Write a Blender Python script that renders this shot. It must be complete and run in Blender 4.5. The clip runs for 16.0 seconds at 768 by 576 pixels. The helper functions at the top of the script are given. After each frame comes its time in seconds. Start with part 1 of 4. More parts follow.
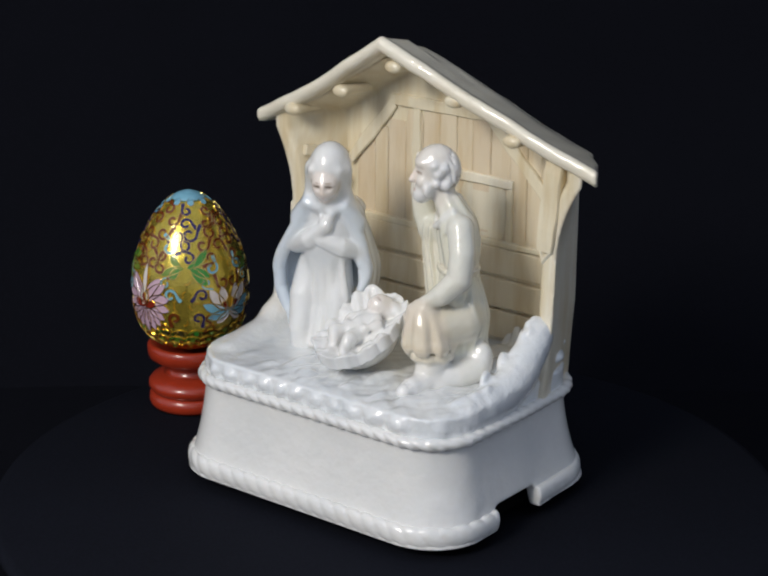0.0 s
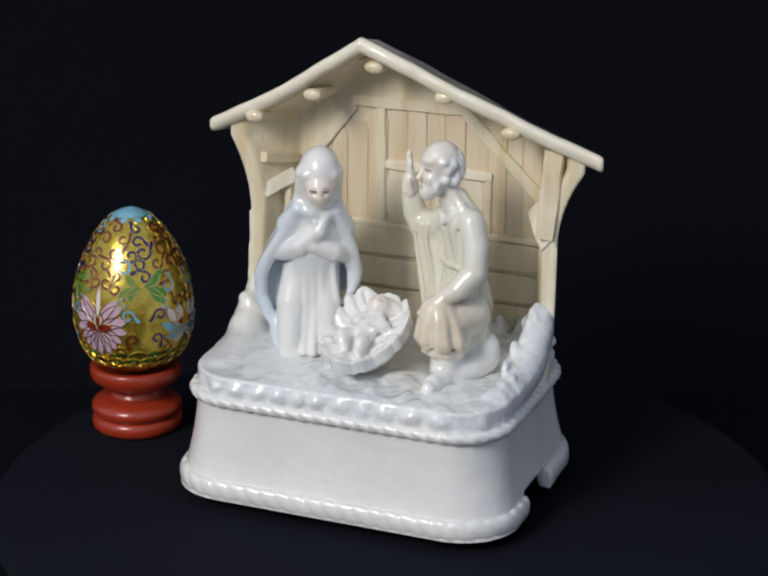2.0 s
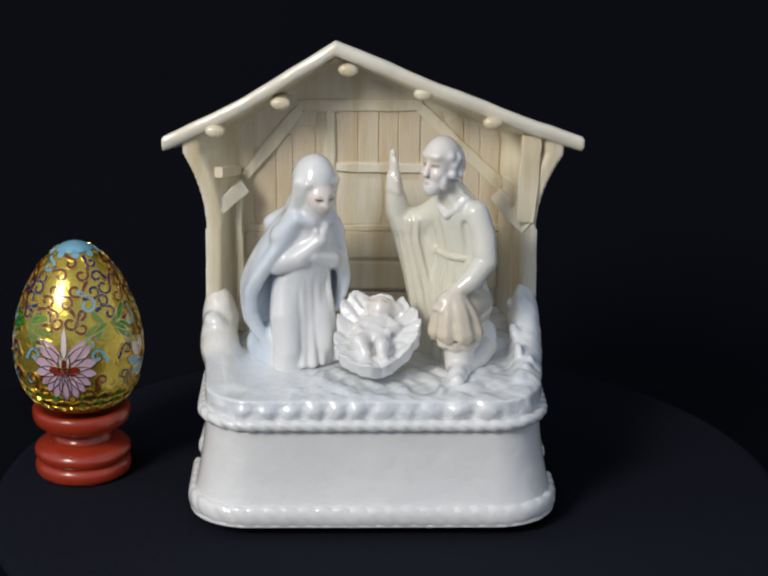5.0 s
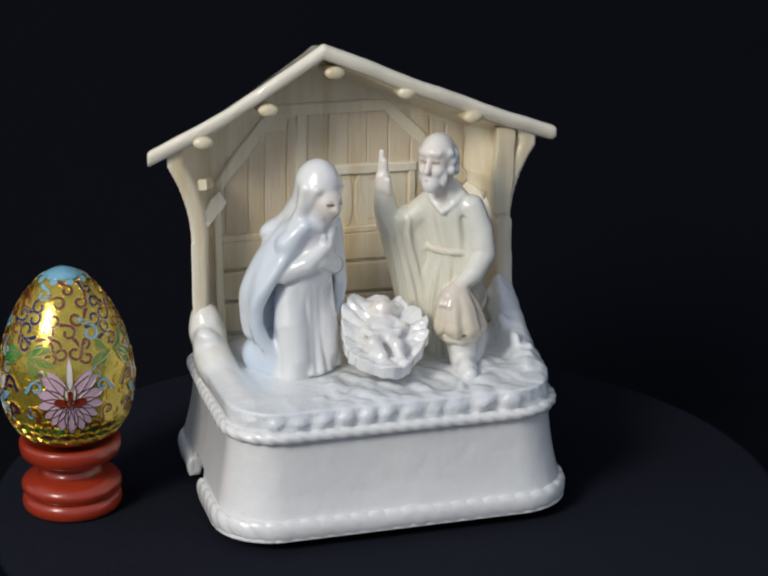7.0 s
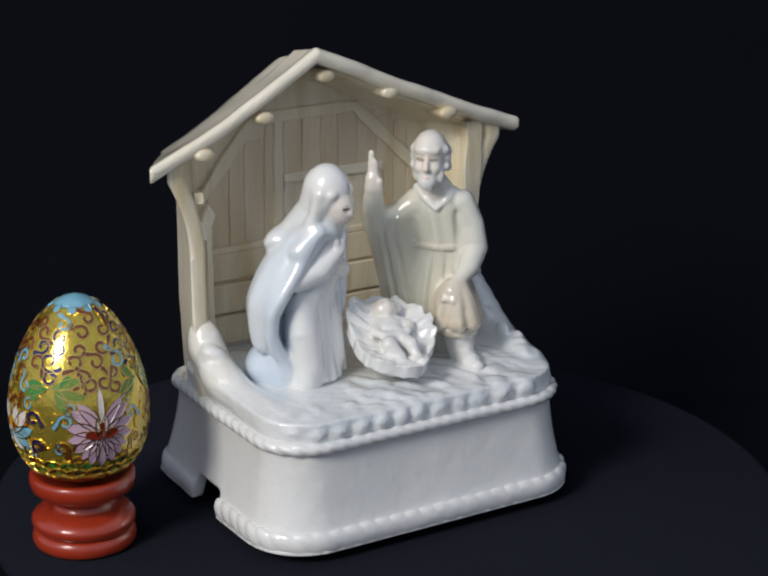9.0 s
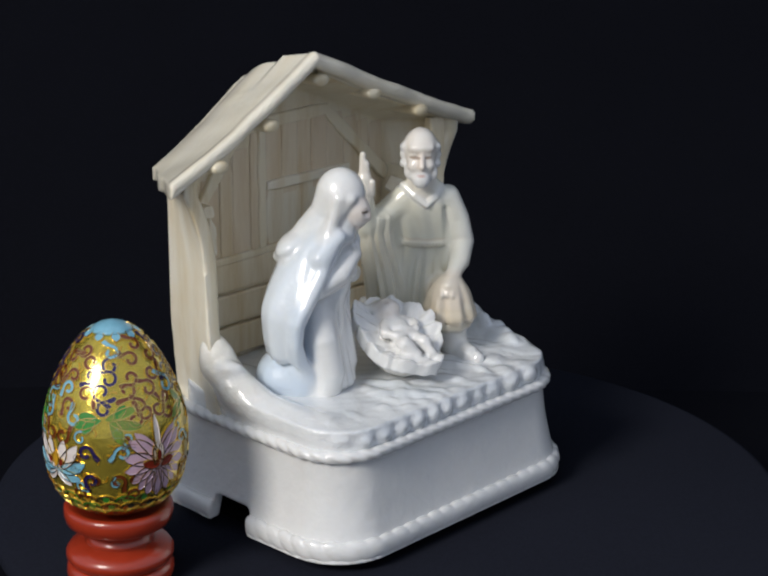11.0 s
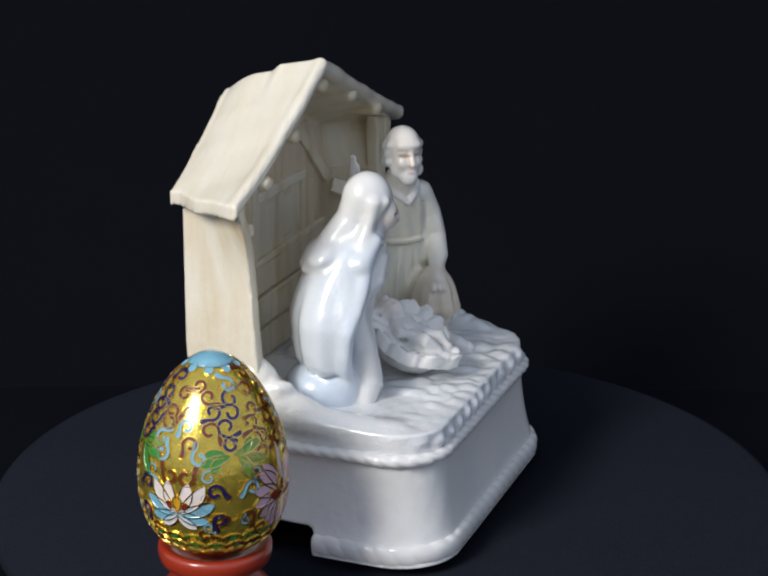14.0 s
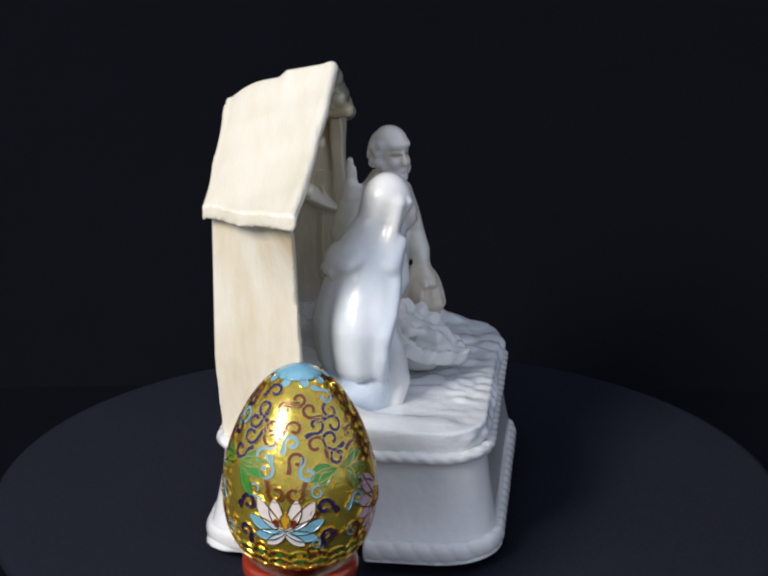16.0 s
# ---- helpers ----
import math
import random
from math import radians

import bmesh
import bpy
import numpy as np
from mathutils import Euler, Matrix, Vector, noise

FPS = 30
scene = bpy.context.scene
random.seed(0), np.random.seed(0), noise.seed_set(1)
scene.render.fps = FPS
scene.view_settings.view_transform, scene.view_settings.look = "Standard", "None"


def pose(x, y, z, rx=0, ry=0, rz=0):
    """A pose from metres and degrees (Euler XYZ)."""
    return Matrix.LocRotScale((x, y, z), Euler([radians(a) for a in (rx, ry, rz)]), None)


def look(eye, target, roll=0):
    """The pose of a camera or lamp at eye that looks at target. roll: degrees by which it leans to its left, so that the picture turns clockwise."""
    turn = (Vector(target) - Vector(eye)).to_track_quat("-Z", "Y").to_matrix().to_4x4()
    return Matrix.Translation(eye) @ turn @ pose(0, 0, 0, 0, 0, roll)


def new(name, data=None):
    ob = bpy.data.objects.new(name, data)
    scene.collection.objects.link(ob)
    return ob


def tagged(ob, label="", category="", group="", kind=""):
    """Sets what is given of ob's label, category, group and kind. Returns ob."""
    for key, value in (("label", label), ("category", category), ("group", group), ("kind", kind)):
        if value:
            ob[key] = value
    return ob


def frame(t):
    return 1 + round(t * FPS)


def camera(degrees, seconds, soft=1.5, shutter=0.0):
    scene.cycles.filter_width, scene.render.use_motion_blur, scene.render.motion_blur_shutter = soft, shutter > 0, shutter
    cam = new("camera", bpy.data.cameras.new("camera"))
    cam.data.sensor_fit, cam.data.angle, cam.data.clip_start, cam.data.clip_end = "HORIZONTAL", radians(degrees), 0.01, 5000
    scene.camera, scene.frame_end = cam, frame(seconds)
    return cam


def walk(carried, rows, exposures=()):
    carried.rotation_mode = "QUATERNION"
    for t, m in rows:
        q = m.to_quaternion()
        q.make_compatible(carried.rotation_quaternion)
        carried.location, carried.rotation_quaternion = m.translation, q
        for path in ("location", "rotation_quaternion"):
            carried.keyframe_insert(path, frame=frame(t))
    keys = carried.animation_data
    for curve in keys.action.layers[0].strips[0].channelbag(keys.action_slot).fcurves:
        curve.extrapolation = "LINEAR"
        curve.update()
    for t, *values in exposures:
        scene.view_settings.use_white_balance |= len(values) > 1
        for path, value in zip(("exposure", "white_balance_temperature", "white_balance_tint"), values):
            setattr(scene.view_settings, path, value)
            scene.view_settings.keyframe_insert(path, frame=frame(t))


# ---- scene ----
MM = 0.001
TABLE = -4.2 * MM          # top of the cloth, below the foot of the music box
TURN0, TURN1, TURN2 = -37.865, 8.000858, -0.023545   # turntable angle: start, degrees a second, slowing


def turn(t):
    return TURN0 + TURN1 * t + TURN2 * t * t


# camera: still, on a tripod, looking down on the turntable
cam = camera(22.449, 16.0, soft=2.3)
EYE = Vector((0.0, -0.700, 0.310))
AIM = Vector((math.sin(radians(-0.211)) * math.cos(radians(-18.337)), math.cos(radians(-0.211)) * math.cos(radians(-18.337)), math.sin(radians(-18.337))))
walk(cam, [(0.0, look(EYE, EYE + AIM, 0.438)), (16.0, look(EYE, EYE + AIM, 0.438))],
     exposures=[(0.0, -0.03, 6500, 10), (8.0, -0.03, 6500, 10), (12.0, 0.17, 6480, 10), (16.0, 0.43, 6420, 12)])

# ---- light: one soft key lamp high at the camera's side, dim cool room light
world = bpy.data.worlds.new("room")
scene.world = world
world.use_nodes = True
world.node_tree.nodes["Background"].inputs[0].default_value = (0.72, 0.80, 0.97, 1)
world.node_tree.nodes["Background"].inputs[1].default_value = 0.52


def area_lamp(name, eye, target, sx, sy, watts, colour):
    data = bpy.data.lights.new(name, "AREA")
    data.shape, data.size, data.size_y, data.energy, data.color = "RECTANGLE", sx, sy, watts, colour
    ob = new(name, data)
    ob.matrix_world = look(eye, target)
    return ob


area_lamp("key_lamp", (-0.75, -0.95, 0.85), (0, 0, 0.08), 0.36, 0.42, 14.0, (1.0, 0.955, 0.89))


# ---- materials
def material(name):
    m = bpy.data.materials.new(name)
    m.use_nodes = True
    nt = m.node_tree
    return m, nt, nt.nodes["Principled BSDF"]


def link(nt, a, out, b, inp):
    nt.links.new(a.outputs[out], b.inputs[inp])


def noise_node(nt, scale, detail=4.0, rough=0.55, stretch=(1, 1, 1)):
    co = nt.nodes.new("ShaderNodeTexCoord")
    mp = nt.nodes.new("ShaderNodeMapping")
    mp.inputs["Scale"].default_value = stretch
    n = nt.nodes.new("ShaderNodeTexNoise")
    n.inputs["Scale"].default_value, n.inputs["Detail"].default_value, n.inputs["Roughness"].default_value = scale, detail, rough
    link(nt, co, "Object", mp, "Vector")
    link(nt, mp, "Vector", n, "Vector")
    return n


def mix_node(nt, fac, a, b, mode="MIX"):
    m = nt.nodes.new("ShaderNodeMix")
    m.data_type, m.blend_type = "RGBA", mode
    for sock, val in ((m.inputs[0], fac), (m.inputs[6], a), (m.inputs[7], b)):
        if isinstance(val, (int, float)):
            sock.default_value = val
        elif isinstance(val, tuple):
            sock.default_value = (*val, 1) if len(val) == 3 else val
        else:
            nt.links.new(val, sock)
    return m.outputs[2]


def ramp_node(nt, src, lo, hi):
    r = nt.nodes.new("ShaderNodeMapRange")
    r.inputs["From Min"].default_value, r.inputs["From Max"].default_value = lo, hi
    nt.links.new(src, r.inputs["Value"])
    return r.outputs["Result"]


def bump_node(nt, bsdf, pairs):
    prev = None
    for src, strength, dist in pairs:
        b = nt.nodes.new("ShaderNodeBump")
        b.inputs["Strength"].default_value, b.inputs["Distance"].default_value = strength, dist
        nt.links.new(src, b.inputs["Height"])
        if prev:
            link(nt, prev, "Normal", b, "Normal")
        prev = b
    link(nt, prev, "Normal", bsdf, "Normal")


def porcelain(name, stain, stain_amount, streak, relief):
    """Glazed porcelain tinted by the wash painted on the mesh ('tint'), with darker wash gathered in patches."""
    m, nt, b = material(name)
    at = nt.nodes.new("ShaderNodeAttribute")
    at.attribute_name = "tint"
    big = noise_node(nt, 38.0, 4.0, 0.6, streak)
    fine = noise_node(nt, 420.0, 3.0, 0.6, streak)
    lumps = noise_node(nt, 150.0, 3.0, 0.5)
    amount = nt.nodes.new("ShaderNodeMath")
    amount.operation = "MULTIPLY"
    nt.links.new(ramp_node(nt, big.outputs["Fac"], 0.42, 0.75), amount.inputs[0])
    amount.inputs[1].default_value = stain_amount
    col = mix_node(nt, amount.outputs[0], at.outputs["Color"], stain, "MULTIPLY")
    speck = mix_node(nt, ramp_node(nt, fine.outputs["Fac"], 0.35, 0.8), col, mix_node(nt, 0.06, col, (0.45, 0.42, 0.36)))
    nt.links.new(speck, b.inputs["Base Color"])
    b.inputs["Roughness"].default_value = 0.34
    b.inputs["Coat Weight"].default_value = 1.0
    b.inputs["Coat Roughness"].default_value = 0.05
    b.inputs["Subsurface Weight"].default_value = 0.04
    b.inputs["Subsurface Radius"].default_value = (1.0, 0.8, 0.6)
    b.inputs["Subsurface Scale"].default_value = 0.002
    bump_node(nt, b, [(big.outputs["Fac"], 0.5, 0.0016), (lumps.outputs["Fac"], 0.18 + 0.5 * relief, 0.0008), (fine.outputs["Fac"], relief, 0.0005)])
    return m


GLAZE = porcelain("white_glaze", (0.86, 0.88, 0.90), 0.6, (1, 1, 1), 0.22)
GLAZE_HAY = porcelain("hay_glaze", (0.84, 0.88, 0.92), 0.7, (1, 1, 1), 0.75)
GLAZE_HOUSE = porcelain("cream_glaze", (0.78, 0.66, 0.45), 0.9, (3.2, 1.0, 0.35), 0.4)
GLAZE_ROOF = porcelain("roof_glaze", (0.86, 0.80, 0.66), 0.4, (0.7, 4.0, 1.6), 0.5)
GLAZE_HOUSE.node_tree.nodes["Principled BSDF"].inputs["Coat Weight"].default_value = 0.5
GLAZE_HOUSE.node_tree.nodes["Principled BSDF"].inputs["Coat Roughness"].default_value = 0.14

CREAM = (0.77, 0.70, 0.53)
CREAM_PALE = (0.83, 0.78, 0.65)
WHITE = (0.80, 0.80, 0.785)
BLUE = (0.71, 0.765, 0.815)
BLUE_DEEP = (0.60, 0.71, 0.84)
OLIVE = (0.76, 0.745, 0.625)
TAN = (0.70, 0.585, 0.43)
SKIN = (0.84, 0.72, 0.62)


def plain(name, colour, rough, metal=0.0, coat=0.0, vary=0.25, scale=120.0, relief=0.2, dist=0.0003):
    m, nt, b = material(name)
    n = noise_node(nt, scale, 5.0, 0.6)
    info = nt.nodes.new("ShaderNodeObjectInfo")
    c = mix_node(nt, n.outputs["Fac"], tuple(v * (1 - vary) for v in colour), tuple(min(1, v * (1 + vary)) for v in colour))
    c = mix_node(nt, ramp_node(nt, info.outputs["Random"], -1.2, 2.2), c, tuple(v * 0.8 for v in colour))
    nt.links.new(c, b.inputs["Base Color"])
    b.inputs["Roughness"].default_value, b.inputs["Metallic"].default_value, b.inputs["Coat Weight"].default_value = rough, metal, coat
    b.inputs["Coat Roughness"].default_value = 0.12
    bump_node(nt, b, [(n.outputs["Fac"], relief, dist)])
    return m


def cloth_material(name, colour, weave, normal_lean=None):
    """Dull woven cloth; with an optional tilt of the shading normal, in the cloth's own space."""
    m, nt, b = material(name)
    big, fine = noise_node(nt, 9.0, 5.0, 0.6), noise_node(nt, weave, 2.0, 0.7)
    c = mix_node(nt, big.outputs["Fac"], tuple(v * 0.7 for v in colour), tuple(v * 1.35 for v in colour))
    c = mix_node(nt, ramp_node(nt, fine.outputs["Fac"], 0.3, 0.8), c, tuple(v * 1.5 for v in colour))
    nt.links.new(c, b.inputs["Base Color"])
    b.inputs["Roughness"].default_value = 0.95
    b.inputs["Specular IOR Level"].default_value = 0.04
    bump_node(nt, b, [(big.outputs["Fac"], 0.3, 0.004), (fine.outputs["Fac"], 0.5, 0.0004)])
    if normal_lean:
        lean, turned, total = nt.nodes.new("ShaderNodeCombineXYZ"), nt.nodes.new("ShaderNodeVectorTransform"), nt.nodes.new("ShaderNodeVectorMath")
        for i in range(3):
            lean.inputs[i].default_value = normal_lean[i]
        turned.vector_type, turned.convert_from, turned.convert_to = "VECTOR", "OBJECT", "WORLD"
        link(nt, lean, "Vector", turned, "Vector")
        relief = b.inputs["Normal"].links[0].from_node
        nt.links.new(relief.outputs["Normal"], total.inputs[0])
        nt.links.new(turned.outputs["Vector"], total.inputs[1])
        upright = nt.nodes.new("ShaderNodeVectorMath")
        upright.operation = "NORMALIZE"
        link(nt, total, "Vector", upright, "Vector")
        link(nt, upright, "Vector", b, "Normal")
    return m


# shading normal tilted to face the lamp late in the turn, brightening the cloth
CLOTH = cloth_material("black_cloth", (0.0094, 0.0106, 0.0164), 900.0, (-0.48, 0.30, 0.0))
BACKCLOTH = cloth_material("black_backcloth", (0.0038, 0.0041, 0.0062), 500.0)
FELT = cloth_material("black_felt", (0.004, 0.004, 0.004), 900.0)
RED_WOOD = plain("red_lacquered_wood", (0.35, 0.034, 0.012), 0.30, 0.0, 0.6, 0.35, 160.0, 0.25, 0.0003)


# ---- solid modelling: soft unions of rounded forms, turned into one smooth mesh
def part(name, bm, mat, parent, label="", smooth=True):
    me = bpy.data.meshes.new(name)
    bm.to_mesh(me)
    bm.free()
    return mesh_part(name, me, mat, parent, label, smooth)


def mesh_part(name, me, mat, parent, label="", smooth=True):
    if mat is not None:
        me.materials.append(mat)
    if smooth:
        me.polygons.foreach_set("use_smooth", np.ones(len(me.polygons), dtype=bool))
    ob = new(name, me)
    if parent is not None:
        ob.parent = parent
    if label:
        tagged(ob, label)
    return ob


def smooth_rows(rows):
    """Rows of numbers, the first rising, drawn out into a smooth curve through all of them."""
    t = [np.array(v, float) for v in zip(*rows)]
    z, n = t[0], len(rows)
    if n < 4:
        return t
    fine = np.linspace(z[0], z[-1], 8 * n)
    i = np.clip(np.searchsorted(z, fine) - 1, 0, n - 2)
    h = z[i + 1] - z[i]
    q = (fine - z[i]) / h
    out = [fine]
    for v in t[1:]:
        m = np.gradient(v, z)
        out.append((2 * q ** 3 - 3 * q ** 2 + 1) * v[i] + (q ** 3 - 2 * q ** 2 + q) * h * m[i] + (3 * q ** 2 - 2 * q ** 3) * v[i + 1] + (q ** 3 - q ** 2) * h * m[i + 1])
    return out


class Clay:
    """A block of modelling clay on a grid, in millimetres: a distance and a colour at every knot."""

    def __init__(self, lo, hi, step):
        self.lo, self.step = np.array(lo, float), step
        n = [int(math.ceil((b - a) / step)) + 1 for a, b in zip(lo, hi)]
        ax = [np.float32(a) + np.float32(step) * np.arange(k, dtype=np.float32) for a, k in zip(lo, n)]
        self.x, self.y, self.z = np.meshgrid(*ax, indexing="ij")
        self.d = np.full(self.x.shape, 50.0, np.float32)
        self.c = np.zeros((*self.x.shape, 3), np.float32)

    def ell(self, c, r, rx=0, ry=0, rz=0):
        px, py, pz = self.x - c[0], self.y - c[1], self.z - c[2]
        if rx or ry or rz:
            m = np.array(Euler([radians(a) for a in (rx, ry, rz)]).to_matrix().transposed(), np.float32)
            px, py, pz = (m[i, 0] * px + m[i, 1] * py + m[i, 2] * pz for i in range(3))
        k0 = np.sqrt((px / r[0]) ** 2 + (py / r[1]) ** 2 + (pz / r[2]) ** 2) + 1e-6
        k1 = np.sqrt((px / r[0] ** 2) ** 2 + (py / r[1] ** 2) ** 2 + (pz / r[2] ** 2) ** 2) + 1e-6
        return k0 * (k0 - 1) / k1

    def rod(self, a, b, ra, rb=None, flat=(1, 1, 1)):
        rb = ra if rb is None else rb
        f = np.array(flat, float)
        a, b = np.array(a, float), np.array(b, float)
        v = (b - a) / f
        px, py, pz = (self.x - a[0]) / f[0], (self.y - a[1]) / f[1], (self.z - a[2]) / f[2]
        h = np.clip((px * v[0] + py * v[1] + pz * v[2]) / max(v @ v, 1e-6), 0, 1)
        return (np.sqrt((px - h * v[0]) ** 2 + (py - h * v[1]) ** 2 + (pz - h * v[2]) ** 2) - (ra + (rb - ra) * h)) * min(flat)

    def box(self, c, half, round_=0.8, rx=0, ry=0, rz=0):
        px, py, pz = self.x - c[0], self.y - c[1], self.z - c[2]
        if rx or ry or rz:
            m = np.array(Euler([radians(a) for a in (rx, ry, rz)]).to_matrix().transposed(), np.float32)
            px, py, pz = (m[i, 0] * px + m[i, 1] * py + m[i, 2] * pz for i in range(3))
        q = [np.abs(p) - (h - round_) for p, h in zip((px, py, pz), half)]
        out = np.sqrt(sum(np.maximum(v, 0) ** 2 for v in q))
        return out + np.minimum(np.maximum(np.maximum(q[0], q[1]), q[2]), 0) - round_

    def column(self, rows, rz=0):
        """An upright draped form: rows of height, centre and half-widths across and along, turned by rz."""
        z, cx, cy, a, b = (np.array(v, np.float32) for v in smooth_rows(rows))
        f = [np.interp(self.z, z, v).astype(np.float32) for v in (cx, cy, a, b)]
        px, py, ca, sa = self.x - f[0], self.y - f[1], math.cos(radians(rz)), math.sin(radians(rz))
        u, v = ca * px + sa * py, -sa * px + ca * py
        d = (np.sqrt((u / f[2]) ** 2 + (v / f[3]) ** 2) - 1) * np.minimum(f[2], f[3])
        self.u, self.v = u, v
        return np.maximum(d, np.maximum(z[0] - self.z, self.z - z[-1]))

    def add(self, d, k, colour, wash=None):
        h = np.clip(0.5 + 0.5 * (self.d - d) / k, 0, 1)
        self.d[...] = self.d * (1 - h) + d * h - k * h * (1 - h)
        w = np.clip(0.5 + 0.5 * (self.d - d + 0.4 * k) / (wash or max(k * 0.5, 0.8)), 0, 1)[..., None] if wash else h[..., None]
        self.c[...] = self.c * (1 - w) + np.array(colour, np.float32) * w

    def cut(self, d, k=0.8):
        h = np.clip(0.5 - 0.5 * (self.d + d) / k, 0, 1)
        self.d[...] = self.d * (1 - h) - d * h + k * h * (1 - h)

    def paint(self, d, colour, soft=0.8):
        w = np.clip(0.5 - d / soft, 0, 1)[..., None]
        self.c = self.c * (1 - w) + np.array(colour, np.float32) * w

    def near(self, a, b, reach):
        """The part of the block within reach of the line from a to b, to work on alone."""
        lo = [max(0, int((min(p, q) - reach - o) / self.step)) for p, q, o in zip(a, b, self.lo)]
        hi = [max(1, int((max(p, q) + reach - o) / self.step) + 2) for p, q, o in zip(a, b, self.lo)]
        cell = tuple(slice(i, j) for i, j in zip(lo, hi))
        sub = Clay((0, 0, 0), (1, 1, 1), 1)
        sub.lo, sub.step = self.lo, self.step
        sub.x, sub.y, sub.z, sub.d, sub.c = self.x[cell], self.y[cell], self.z[cell], self.d[cell], self.c[cell]
        return sub

    def mesh(self, name):
        d = self.d
        d[0], d[-1], d[:, 0], d[:, -1], d[:, :, 0], d[:, :, -1] = 1, 1, 1, 1, 1, 1
        s = d < 0
        n = np.array(d.shape) - 1
        corner = [(i, j, k) for i in (0, 1) for j in (0, 1) for k in (0, 1)]
        count = sum(s[i:i + n[0], j:j + n[1], k:k + n[2]].astype(np.int8) for i, j, k in corner)
        cells = np.argwhere((count > 0) & (count < 8))
        val = {c: d[cells[:, 0] + c[0], cells[:, 1] + c[1], cells[:, 2] + c[2]].astype(float) for c in corner}
        pos, num = np.zeros((len(cells), 3)), np.zeros(len(cells))
        for a in corner:
            for axis in range(3):
                if a[axis]:
                    continue
                b = tuple(1 if q == axis else a[q] for q in range(3))
                va, vb = val[a], val[b]
                cross = (va < 0) != (vb < 0)
                t = np.where(cross, va / np.where(cross, va - vb, 1), 0)
                for q in range(3):
                    pos[:, q] += np.where(cross, a[q] + (t if q == axis else 0), 0)
                num += cross
        pos = cells + pos / num[:, None]
        index = np.full(n, -1, np.int64)
        index[tuple(cells.T)] = np.arange(len(cells))
        quads = []
        for axis in range(3):
            u, v = (axis + 1) % 3, (axis + 2) % 3
            lo = [slice(1, n[q]) for q in range(3)]
            hi = list(lo)
            lo[axis], hi[axis] = slice(0, n[axis]), slice(1, n[axis] + 1)
            first, second = s[tuple(lo)], s[tuple(hi)]
            for flip, mask in ((False, first & ~second), (True, second & ~first)):
                at = np.argwhere(mask)
                off = np.zeros(3, int)
                off[u], off[v] = 1, 1
                at = at + off
                ring = []
                for du, dv in ((1, 1), (0, 1), (0, 0), (1, 0)):
                    c = at.copy()
                    c[:, u] -= du
                    c[:, v] -= dv
                    ring.append(index[tuple(c.T)])
                q = np.stack(ring, 1)
                quads.append(q[:, ::-1] if flip else q)
        quads = np.concatenate(quads)
        me = bpy.data.meshes.new(name)
        me.from_pydata((self.lo + pos * self.step) * MM, [], quads.tolist())
        at = np.clip(np.rint(pos).astype(int), 0, np.array(d.shape) - 1)
        col = np.ones((len(pos), 4), np.float32)
        col[:, :3] = self.c[tuple(at.T)]
        me.color_attributes.new("tint", "FLOAT_COLOR", "POINT").data.foreach_set("color", col.ravel())
        return me


def clay_part(name, clay, mat, parent, label=""):
    return mesh_part(name, clay.mesh(name), mat, parent, label)


def lathe(profile, n=64):
    """A turned solid from (radius, height) in millimetres."""
    bm = bmesh.new()
    rings = [[bm.verts.new((r * math.cos(a) * MM, r * math.sin(a) * MM, z * MM)) for a in (2 * math.pi * i / n for i in range(n))] for r, z in profile]
    for lo, hi in zip(rings, rings[1:]):
        for i in range(n):
            bm.faces.new((lo[i], lo[(i + 1) % n], hi[(i + 1) % n], hi[i]))
    bm.faces.new(rings[0][::-1])
    bm.faces.new(rings[-1])
    return bm


# ---- the setting: table and hanging backcloth, both black
def sheet(name, nx, ny, place):
    bm = bmesh.new()
    grid = [[bm.verts.new(place(i / nx, j / ny)) for j in range(ny + 1)] for i in range(nx + 1)]
    for i in range(nx):
        for j in range(ny):
            bm.faces.new((grid[i][j], grid[i + 1][j], grid[i + 1][j + 1], grid[i][j + 1]))
    return bm


def table_place(u, v):
    x, y = -1.6 + 3.2 * u, -1.5 + 2.4 * v
    return x, y, -0.050 + 0.004 * noise.noise((x * 6, y * 6, 0.3))


def drape_place(u, v):
    x, z = -1.6 + 3.2 * u, -0.06 + 1.9 * v
    sweep = 0.42 * max(0.0, 1 - (z + 0.06) / 0.45) ** 2      # the cloth runs out over the table in a curve
    return x, 0.62 - sweep + 0.020 * math.sin(x * 17 + 1.3 * noise.noise((x * 3, 0, z))) * (0.1 + 0.9 * min(1.0, 2.5 * v)) + 0.01 * noise.noise((x * 8, z * 2, 4)), z


tagged(part("ground", sheet("ground", 80, 60, table_place), BACKCLOTH, None), "black cloth spread under the turntable", "table", kind="structure")
tagged(part("backdrop", sheet("backdrop", 200, 70, drape_place), BACKCLOTH, None), "black cloth hung behind the turntable", "backdrop", kind="structure")


def build_turntable():
    root = tagged(new("turntable"), "round turntable draped in plain black cloth", "turntable")
    root.location = (0, 0, TABLE - 0.0385)
    bm = lathe([(120, 0), (124, 2), (124, 26), (121, 28)], 72)
    part("plinth", bm, FELT, root)
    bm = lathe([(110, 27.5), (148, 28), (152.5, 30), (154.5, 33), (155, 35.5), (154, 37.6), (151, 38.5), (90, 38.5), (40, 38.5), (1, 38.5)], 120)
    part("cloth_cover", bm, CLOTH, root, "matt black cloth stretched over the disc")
    return root


turntable = build_turntable()


# ---- the porcelain music box
MID = -7.0      # middle of the house across its width


